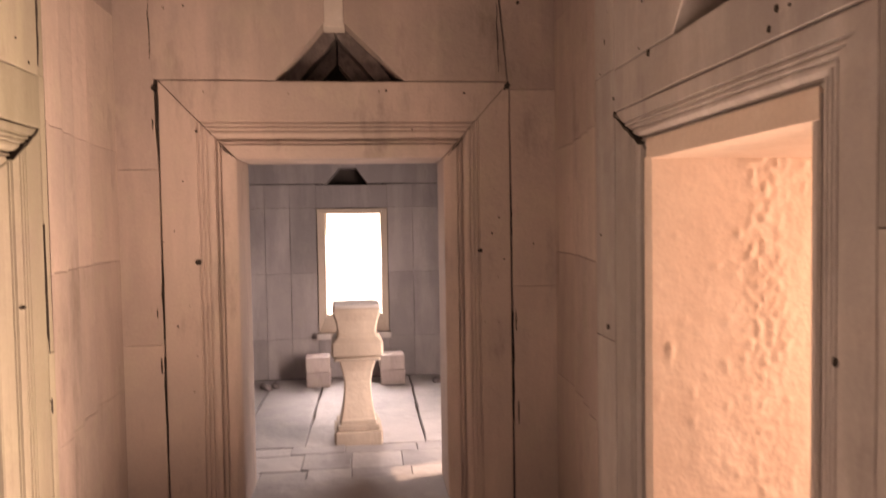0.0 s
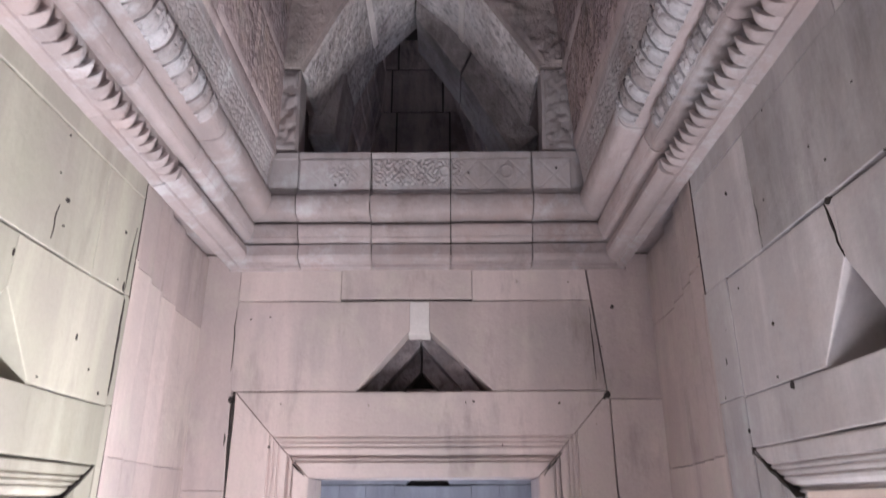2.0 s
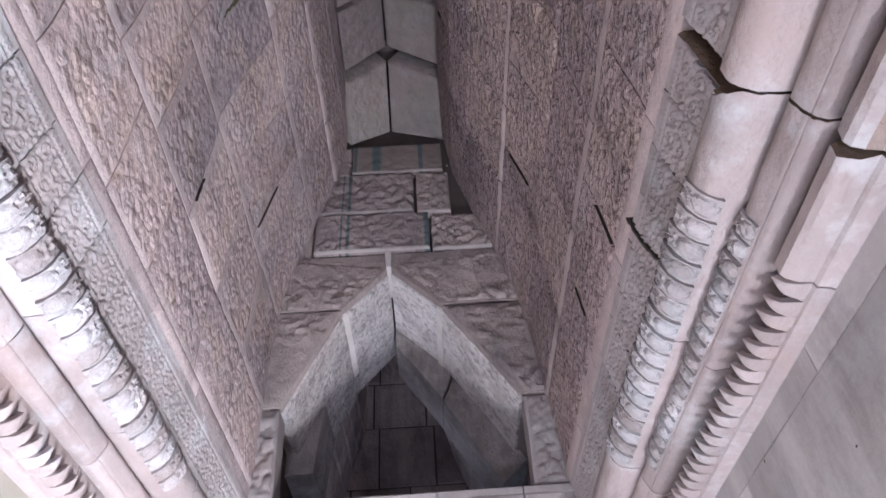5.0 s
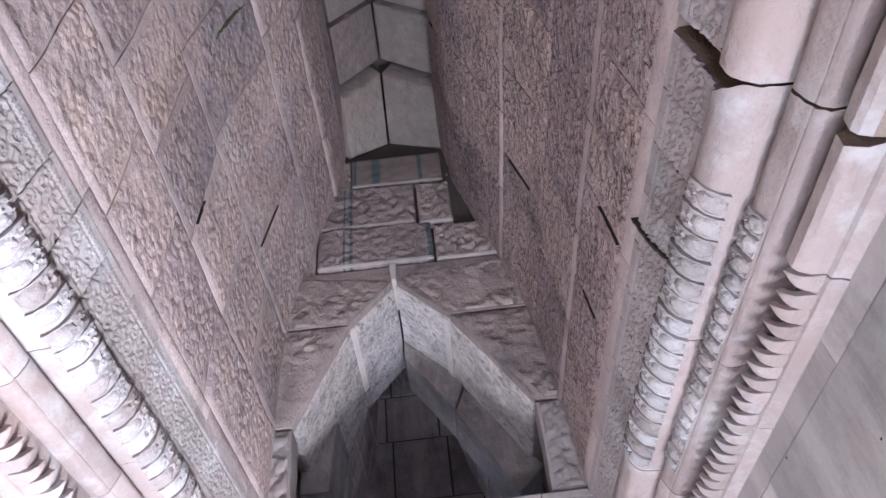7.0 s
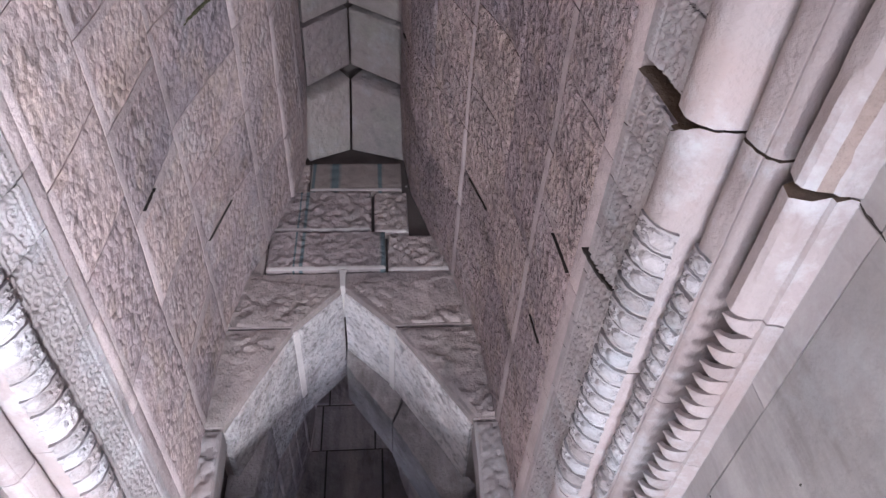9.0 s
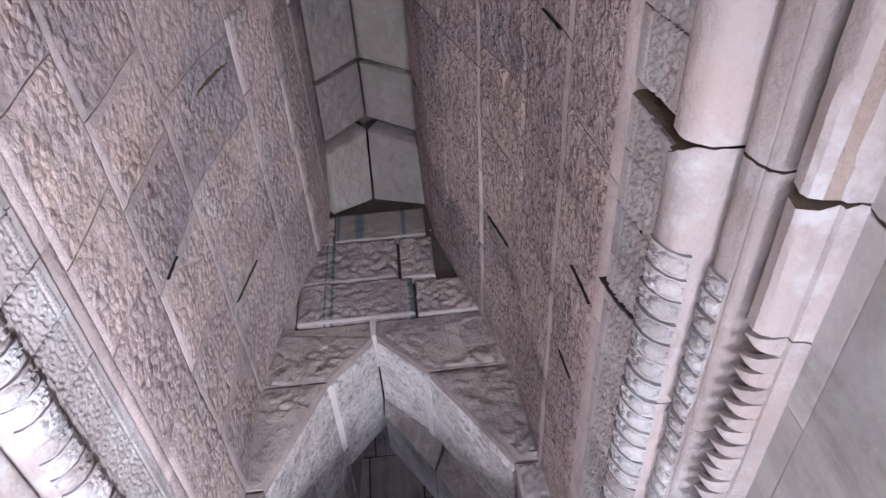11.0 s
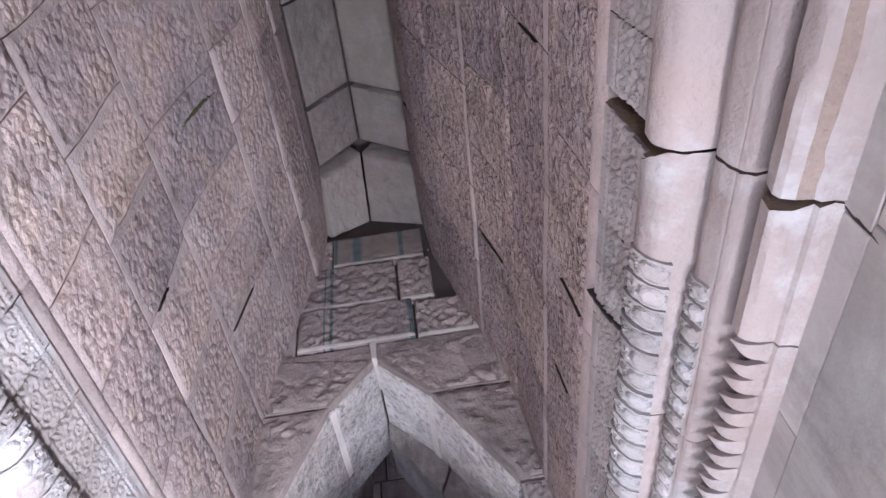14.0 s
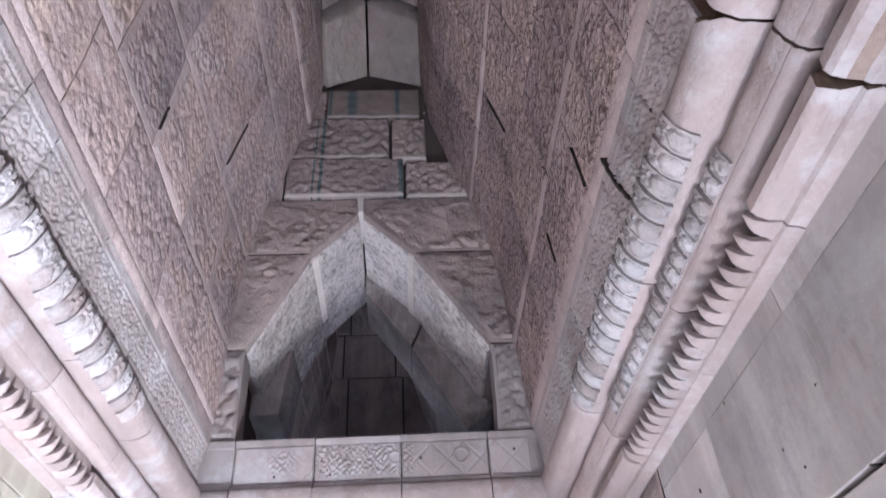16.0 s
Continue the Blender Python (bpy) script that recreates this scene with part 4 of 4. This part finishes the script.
C(-0.64, 0.19, 5.56, 5.955, 0.02, mat=TYMPANUM_GREEN)
C(0.20, 0.80, 5.56, 5.93, 0.0, 0.025)
C(-0.75, 0.09, 5.965, 6.43, 0.015, 0.028, 10, TYMPANUM_GREEN)
C(0.105, 0.365, 5.945, 6.42, 0.01)
C(0.38, 0.7, 5.94, 6.42, -0.09)
C(-0.60, -0.40, 6.44, 6.82, -0.01)
C(-0.395, 0.33, 6.435, 6.80, 0.02, 0.006, 5, TEAL)
C(0.345, 0.6, 6.43, 6.8, -0.06)
for poly in ([(-0.885, 3.80), (-0.732, 3.80), (-0.748, 4.32), (-0.885, 4.32)], [(0.668, 3.80), (0.85, 3.80), (0.85, 4.315), (0.682, 4.315)]):
    carved_block(poly, lambda u, v, d: (u, 3.994 + d, v), 0.10, CARVED, tympanum, name="carved_panel", amount=0.03, size=20.0, cell=0.012, gap=0.004, rim_depth=0.003)
# low relief left on the larger stones
for poly in ([(-0.92, 4.36), (-0.748, 4.36), (-0.435, 5.04), (-0.92, 5.04)], [(0.685, 4.36), (0.88, 4.36), (0.88, 5.03), (0.27, 5.03)],
             [(-0.92, 5.08), (-0.43, 5.08), (-0.145, 5.41), (-0.92, 5.54)], [(0.26, 5.075), (0.86, 5.075), (0.86, 5.54), (-0.06, 5.44)]):
    carved_block(poly, lambda u, v, d: (u, 3.994 + d, v), 0.3, TYMPANUM, tympanum, amount=0.052, size=17.0, cell=0.015, gap=0.002, rim_depth=0.003, patchy=0.15)
T([(-0.128, 5.40), (-0.088, 5.40), (-0.082, 5.565), (-0.14, 5.565)], PALE, 0.3, proud=0.022)
# pale leaning slabs that line the opening; the space behind the jambs is open and dark
def R(poly, y0, y1, mat=SOFFIT, **k):
    block(poly, lambda u, v, d: (u, y0 + d, v), y1 - y0, mat, tympanum, name="reveal_slab", proud=0, wobble=0.010, gap=0.002, bevel=0.008, **k)


R([(-0.722, 4.335), (-0.402, 5.048), (-0.44, 5.10), (-0.80, 4.36)], 4.05, 4.96)
R([(-0.402, 5.052), (-0.115, 5.385), (-0.115, 5.45), (-0.44, 5.10)], 4.06, 4.95)
R([(0.652, 4.335), (0.226, 5.042), (0.265, 5.09), (0.72, 4.36)], 4.05, 4.66)
R([(0.228, 5.046), (-0.102, 5.392), (-0.102, 5.46), (0.265, 5.09)], 4.05, 4.65)
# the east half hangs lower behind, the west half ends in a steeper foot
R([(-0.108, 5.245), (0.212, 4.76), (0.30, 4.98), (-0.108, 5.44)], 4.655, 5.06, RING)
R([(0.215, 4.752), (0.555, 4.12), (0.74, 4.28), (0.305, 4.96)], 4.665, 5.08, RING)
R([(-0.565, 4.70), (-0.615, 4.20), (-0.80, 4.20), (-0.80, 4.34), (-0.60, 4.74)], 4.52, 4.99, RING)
# pale mortar along the joints between the upper and lower slabs
R([(-0.408, 5.018), (-0.377, 5.066), (-0.40, 5.09), (-0.43, 5.06)], 4.052, 4.72, PALE)
R([(0.232, 5.012), (0.196, 5.064), (0.225, 5.09), (0.262, 5.06)], 4.045, 4.655, PALE)

# ---- the room beyond ----
wall_beyond_west = structure("wall_beyond_west", [((-1.75, 4.7, -0.04), (-1.35, 8.2, 3.5))], GREYWALL, "dim sandstone side wall of the next room", "wall")
wall_beyond_east = structure("wall_beyond_east", [((1.35, 5.36, -0.04), (1.75, 8.2, 3.5)), ((1.35, 4.7, 1.95), (1.75, 5.36, 3.5))], GREYWALL, "dim sandstone side wall with an opening to daylight", "wall")
vault_beyond = structure("vault_beyond", [((-1.75, 4.9, 3.5), (-1.42, 8.2, 7.75)), ((1.42, 4.9, 3.5), (1.75, 8.2, 7.75)), ((-1.42, 4.9, 7.5), (1.42, 8.2, 7.75))], CORE, "dark corbelled vault of streaked stone blocks", "vault")


def beyond_side(side):
    def at(u, v, d):
        lean = -0.03 - 0.17 * min(1.0, (v - 3.5) / 2.2) - 0.04 * max(0.0, v - 5.7)
        return (lean + side * (half_width(max(v, 3.79)) + d), u, v)
    return at


for side in (-1, 1):
    z, k = 3.5, 0
    while z < 7.5:
        tall = random.uniform(0.20, 0.34)
        y = 5.0 - 0.35 * (k % 2)
        while y < 7.82:
            q = y + random.uniform(0.5, 1.0)
            block([(max(5.0, y), z), (min(7.82, q), z), (min(7.82, q), z + tall), (max(5.0, y), z + tall)], beyond_side(side), 0.5, STREAKED, vault_beyond, gap=0.004, bevel=0.012, proud=random.uniform(-0.012, 0.02), wobble=0.012)
            y = q
        z, k = z + tall + 0.004, k + 1
wall_far = structure("wall_far", [
    ((-1.35, 7.85, -0.04), (-0.36, 8.2, 7.5)), ((0.28, 7.85, -0.04), (1.35, 8.2, 7.5)), ((-0.36, 7.85, -0.04), (0.28, 8.2, 0.62)), ((-0.36, 7.85, 1.82), (0.28, 8.2, 2.1)),
    ((-0.36, 8.1, 2.1), (0.28, 8.2, 7.5)), ((-0.36, 7.85, 2.32), (0.28, 8.1, 7.5)),
], CORE, "dim grey sandstone wall with a bright window opening", "wall")
far = lambda u, v, d: (u, 7.82 + d, v)
F = lambda poly, mat=GREYWALL, **k: block(poly, far, 0.3, mat, wall_far, **k)
for z0, z1 in ((0.0, 0.44), (0.44, 1.15), (1.15, 1.86), (1.86, 2.115)):
    for u0, u1 in ((-1.4, -0.985), (-0.985, -0.72), (-0.72, -0.435), (0.335, 0.612), (0.612, 0.95), (0.95, 1.4)):
        F([(u0, z0), (u1, z0), (u1, z1), (u0, z1)])
F([(-0.435, 1.855), (0.335, 1.855), (0.335, 2.11), (-0.435, 2.11)])
F([(-1.4, 2.12), (-0.325, 2.12), (-0.18, 2.29), (-0.18, 2.7), (-1.4, 2.7)])
F([(0.12, 2.12), (1.4, 2.12), (1.4, 2.7), (0.0, 2.7), (0.0, 2.29)])
F([(-0.18, 2.29), (0.0, 2.29), (0.0, 2.7), (-0.18, 2.7)])
F([(-0.435, 0.0), (0.335, 0.0), (0.335, 0.44), (-0.435, 0.44)])
rises = (2.7, 3.2, 3.7, 4.2, 4.7, 5.2, 5.68, 6.43, 7.05, 7.5)
for z0, z1 in zip(rises, rises[1:]):
    u = -1.4 if z1 < 5.9 else -1.15
    while u < 1.4:
        w = random.uniform(0.35, 0.7)
        F([(u, z0), (min(1.4, u + w), z0), (min(1.4, u + w), z1), (u, z1)], STREAKED, gap=0.010, proud=random.uniform(-0.02, 0.02))
        u += w
window_frame = tagged(new("window_1"), "plain stone window frame with a projecting sill, bright daylight behind", "window", kind="structure")
for name, poly, proud in (("window_jamb", [(-0.43, 0.50), (-0.34, 0.70), (-0.34, 1.796), (-0.43, 1.85)], 0.02), ("window_jamb", [(0.255, 0.70), (0.33, 0.50), (0.33, 1.85), (0.255, 1.796)], 0.02),
                          ("window_lintel", [(-0.43, 1.85), (-0.34, 1.796), (0.255, 1.796), (0.33, 1.85)], 0.02), ("window_apron", [(-0.43, 0.50), (0.33, 0.50), (0.255, 0.70), (-0.34, 0.70)], 0.01)):
    block(poly, far, 0.3, WARM, window_frame, name=name, proud=proud)
block([(-0.45, 0.435), (0.35, 0.435), (0.35, 0.50), (-0.45, 0.50)], far, 0.3, PALE, window_frame, name="window_sill", proud=0.10)


# ---- things in the room beyond ----
def square_turned(rows, twist=0.0):
    """A square post: rows of (half width, height), corners a little cut off."""
    bm, rings = bmesh.new(), []
    for w, z in rows:
        c = w * 0.92
        pts = [(w, -c), (w, c), (c, w), (-c, w), (-w, c), (-w, -c), (-c, -w), (c, -w)]
        rings.append([bm.verts.new((x * math.cos(twist) - y * math.sin(twist), x * math.sin(twist) + y * math.cos(twist), z)) for x, y in pts])
    for p, q in zip(rings, rings[1:]):
        for j in range(8):
            bm.faces.new((p[j - 1], p[j], q[j], q[j - 1]))
    bm.faces.new(rings[0][::-1])
    bm.faces.new(rings[-1])
    return bm


pedestal = tagged(new("pedestal"), "carved pale sandstone pedestal with a waisted shaft, on paving", "pedestal")
pedestal.matrix_basis = pose(0.02, 5.68, -0.03)
for name, rows, mat in (
    ("base", [(0.178, 0.0), (0.184, 0.006), (0.184, 0.118), (0.178, 0.126), (0.158, 0.127), (0.158, 0.134), (0.166, 0.136), (0.166, 0.164), (0.160, 0.170), (0.142, 0.171), (0.138, 0.20)], WARM),
    ("shaft", [(0.138, 0.20), (0.132, 0.215), (0.122, 0.27), (0.110, 0.35), (0.103, 0.43), (0.105, 0.50), (0.116, 0.58), (0.134, 0.64), (0.140, 0.668)], WARM),
    ("moulding", [(0.140, 0.668), (0.176, 0.669), (0.178, 0.674), (0.178, 0.690), (0.174, 0.695), (0.162, 0.696), (0.162, 0.706), (0.190, 0.707), (0.196, 0.714), (0.196, 0.806), (0.190, 0.814), (0.158, 0.845), (0.150, 0.87), (0.148, 0.88)], WARM),
    ("capital", [(0.148, 0.88), (0.15, 0.91), (0.160, 0.97), (0.176, 1.02), (0.182, 1.04), (0.182, 1.064), (0.176, 1.07)], WARM),
    ("top_plate", [(0.172, 1.07), (0.178, 1.074), (0.178, 1.092), (0.172, 1.096)], PALE),
):
    part(name, square_turned(rows, 0.05), mat, pedestal)


def stone_stack(x, y, w):
    bm = square_turned([(w, 0.0), (w + 0.004, 0.01), (w + 0.004, 0.142), (w, 0.152)])
    lower = link("loose_stone", bm, SMOOTH)
    lower.matrix_basis = pose(x, y, 0.0)
    tagged(lower, "squared pinkish stone block on the floor by the window", "stone block", "stacked loose stones")
    upper_ = copy_thing(lower, pose(x - 0.008, y + 0.01, 0.153, 0, 0, 3))
    tagged(upper_, "squared pinkish stone block resting on another block")


stone_stack(-0.42, 7.52, 0.12)
stone_stack(0.35, 7.52, 0.125)
pebble = bmesh.new()
bmesh.ops.create_icosphere(pebble, subdivisions=2, radius=0.04)
for v in pebble.verts:
    v.co *= 1 + 0.35 * noise.noise(v.co * 22)
    v.co.z = max(v.co.z, -0.022)
rubble = tagged(link("rubble_stone", pebble, DARK), "small dark broken stone on the floor", "stone", "rubble on the floor")
rubble.matrix_basis = pose(-0.92, 7.35, 0.02)
for x, y, r in ((-0.86, 7.42, 40), (-0.98, 7.45, 100), (0.8, 7.4, 10), (0.86, 7.45, 70)):
    copy_thing(rubble, pose(x, y, 0.02, 0, 0, r))

# ---- floor slabs ----
down = lambda u, v, d: (u, v, -d)


def paving(x0, x1, y0, y1, wide, long):
    y = y0
    while y < y1 - 0.01:
        q, x = min(y1, y + long * random.uniform(0.7, 1.3)), x0
        while x < x1 - 0.01:
            r = min(x1, x + wide * random.uniform(0.7, 1.3))
            block([(x, y), (r, y), (r, q), (x, q)], down, 0.05, FLOOR, floor, name="floor_slab", gap=0.0025, bevel=0.005, proud=random.uniform(-0.006, 0.004), wobble=0.016)
            x = r
        y = q


paving(-1.35, 1.35, 4.70, 5.5, 0.42, 0.27)
paving(-1.35, 1.35, 5.5, 7.82, 0.48, 3.4)
paving(-1.1, 1.1, -0.15, 4.25, 0.6, 0.7)
paving(1.1, 3.1, 1.5, 2.64, 0.6, 0.6)
paving(-3.1, -1.1, 1.7, 2.9, 0.6, 0.6)
paving(-0.7, 0.7, -2.2, -0.15, 0.6, 0.6)

glow = bpy.data.materials.new("bright_sky")
glow.use_nodes = True
gn = glow.node_tree.nodes
gn["Principled BSDF"].inputs["Base Color"].default_value = (0, 0, 0, 1)
gn["Principled BSDF"].inputs["Emission Color"].default_value = (0.93, 0.97, 1.0, 1)
gn["Principled BSDF"].inputs["Emission Strength"].default_value = 7.0
structure("backdrop", [((-6, 16.0, -0.5), (6, 16.1, 7))], glow, "overexposed bright sky outside the window", "sky")


# ---- wear: chips and old peg holes ----
def wear(parent, at, u, v, w, h):
    """A small chip with a broken outline; a dark cap stands for its shaded hollow."""
    k, spin, w, h = 9, random.uniform(0, 6), w * 0.7, h * 0.7
    pts = [(u + w * math.cos(i / k * math.tau + spin) * random.uniform(0.6, 1.1), v + h * math.sin(i / k * math.tau + spin) * random.uniform(0.6, 1.1)) for i in range(k)]
    bm = bmesh.new()
    rim = [bm.verts.new(at(x, z, -0.004)) for x, z in pts]
    low = [bm.verts.new(at(x, z, 0.02)) for x, z in pts]
    bm.faces.new(rim)
    for i in range(k):
        bm.faces.new((rim[i - 1], rim[i], low[i], low[i - 1]))
    part("chip", bm, HOLE, parent)


for u, v, w, h in ((-0.815, 1.48, 0.026, 0.028), (0.785, 1.515, 0.026, 0.023), (0.955, 2.475, 0.03, 0.03), (-1.03, 2.45, 0.022, 0.03), (-1.04, 2.25, 0.008, 0.05), (-1.045, 1.2, 0.006, 0.05),
                   (0.99, 1.1, 0.007, 0.09), (1.0, 0.55, 0.008, 0.12), (-1.03, 0.9, 0.008, 0.08), (1.1, 1.55, 0.006, 0.01), (0.5, 3.1, 0.008, 0.006), (-0.86, 2.9, 0.01, 0.008),
                   (1.02, 2.95, 0.018, 0.016), (-0.2, 3.1, 0.01, 0.005), (0.1, 3.12, 0.014, 0.005), (-0.3, 2.42, 0.006, 0.006), (0.25, 2.44, 0.012, 0.01), (0.7, 2.43, 0.012, 0.008)):
    wear(wall_north, north, u, v, w, h)
for u, v, w, h in ((2.57, 2.247, 0.016, 0.02), (1.83, 2.17, 0.012, 0.016), (1.86, 2.13, 0.012, 0.014), (1.62, 1.38, 0.012, 0.018), (2.9, 2.09, 0.01, 0.02), (3.06, 1.62, 0.012, 0.006), (2.98, 1.25, 0.03, 0.02), (2.22, 2.66, 0.02, 0.02), (1.45, 2.9, 0.015, 0.02), (2.62, 2.44, 0.01, 0.012), (1.2, 2.7, 0.008, 0.015), (3.0, 2.4, 0.008, 0.02)):
    wear(wall_east, east, u, v, w, h)
for u, v, w, h in ((3.05, 2.70, 0.012, 0.03), (3.0, 2.9, 0.015, 0.01), (2.6, 2.85, 0.02, 0.012), (2.2, 2.9, 0.01, 0.01), (2.9, 1.4, 0.012, 0.01), (3.08, 1.0, 0.008, 0.05), (2.4, 2.6, 0.008, 0.02), (2.8, 2.45, 0.008, 0.02)):
    wear(wall_west, west, u, v, w, h)


# small pits left all over the dressed faces
for parent, at, lo, hi in ((wall_north, north, (-1.0, 2.1), (0.95, 3.15)), (wall_north, north, (-1.0, 0.6), (-0.83, 2.0)), (wall_north, north, (0.80, 0.6), (0.95, 2.0)),
                           (wall_east, east, (1.2, 2.12), (3.08, 3.1)), (wall_west, west, (1.6, 2.1), (3.08, 3.1))):
    for _ in range(16 if hi[1] - lo[1] < 1.1 else 7):
        w = random.uniform(0.004, 0.009)
        u, v = random.uniform(lo[0], hi[0]), random.uniform(lo[1], hi[1])
        if not (parent is wall_north and abs(u + 0.03) < 0.62 and (v < 2.1 or 2.47 < v < 3.0)):
            wear(parent, at, u, v, w, w * random.uniform(0.6, 1.6))


def open_joint(parent, at, u0, v0, u1, v1, w):
    """A stretch of joint that has opened into a ragged dark crack."""
    a, c = Vector((u0, v0)), Vector((u1, v1))
    side, n_ = Vector((-(c - a).y, (c - a).x)).normalized(), 7
    bm = bmesh.new()
    rows = []
    for i in range(n_ + 1):
        f = i / n_
        p = a + (c - a) * f + side * random.uniform(-0.004, 0.004)
        k = 0.75 * w * (0.15 + math.sin(math.pi * f)) * random.uniform(0.5, 1.2) * 0.5
        rows.append([bm.verts.new(at(q.x, q.y, d)) for q, d in ((p - side * k, 0.02), (p - side * k, -0.0115), (p + side * k, -0.0115), (p + side * k, 0.02))])
    for p, q in zip(rows, rows[1:]):
        for j in range(3):
            bm.faces.new((p[j], p[j + 1], q[j + 1], q[j]))
    part("open_joint", bm, HOLE, parent)


on_frieze = lambda u, v, d: (1.10 - (0.2425 + 0.145 * (v - 3.549)) + d, u, v)
for u0, v0, u1, v1, w in ((2.122, 3.79, 2.116, 3.655, 0.016), (2.118, 3.68, 2.084, 3.55, 0.018), (2.092, 3.575, 2.045, 3.50, 0.009)):
    open_joint(cornice, on_frieze, u0, v0, u1, v1, w)
# joints of the vault that have opened here and there
for side, y, z0, z1 in JOINT_LINES:
    if 0.3 < y < 3.9 and random.random() < 0.25:
        at, f = vault_side(side), random.uniform(0.0, 0.5)
        a, c = z0 + (z1 - z0) * f, z0 + (z1 - z0) * random.uniform(f + 0.15, f + 0.5)
        open_joint(vault, lambda u, v, d: at(u, v, d * 0.7), y, a, y, c, random.uniform(0.003, 0.006))
flat = lambda u, v, d: (u, 4.25 + d + 0.0078, v)
for u0, v0, u1, v1, w in ((-1.012, 2.05, -1.015, 2.46, 0.016), (-1.013, 1.05, -1.012, 1.5, 0.012), (-1.012, 0.4, -1.014, 0.95, 0.012), (0.97, 0.5, 0.972, 1.15, 0.018), (0.968, 1.5, 0.966, 1.9, 0.010),
                           (-0.62, 2.07, -0.68, 2.13, 0.007), (0.60, 2.07, 0.70, 2.18, 0.010), (0.93, 2.45, 0.97, 2.48, 0.03), (0.90, 2.55, 0.895, 2.95, 0.010), (-1.046, 2.6, -1.047, 2.95, 0.010)):
    open_joint(wall_north, flat, u0, v0, u1, v1, w)
on_east = lambda u, v, d: (1.10 + d + 0.0078, u, v)
on_west = lambda u, v, d: (-1.10 - d - 0.0078, u, v)
for u0, v0, u1, v1, w in ((2.9, 2.09, 2.66, 1.95, 0.014), (2.24, 2.66, 2.2, 2.5, 0.010), (1.43, 3.06, 1.42, 3.17, 0.010), (2.6, 2.675, 2.6, 2.85, 0.007)):
    open_joint(wall_east, on_east, u0, v0, u1, v1, w)
for u0, v0, u1, v1, w in ((3.06, 2.06, 2.86, 1.93, 0.014), (3.07, 2.3, 3.08, 2.66, 0.012), (3.075, 1.2, 3.07, 1.7, 0.008), (2.55, 2.7, 2.56, 2.82, 0.008), (3.06, 2.68, 3.08, 2.95, 0.010)):
    open_joint(wall_west, on_west, u0, v0, u1, v1, w)
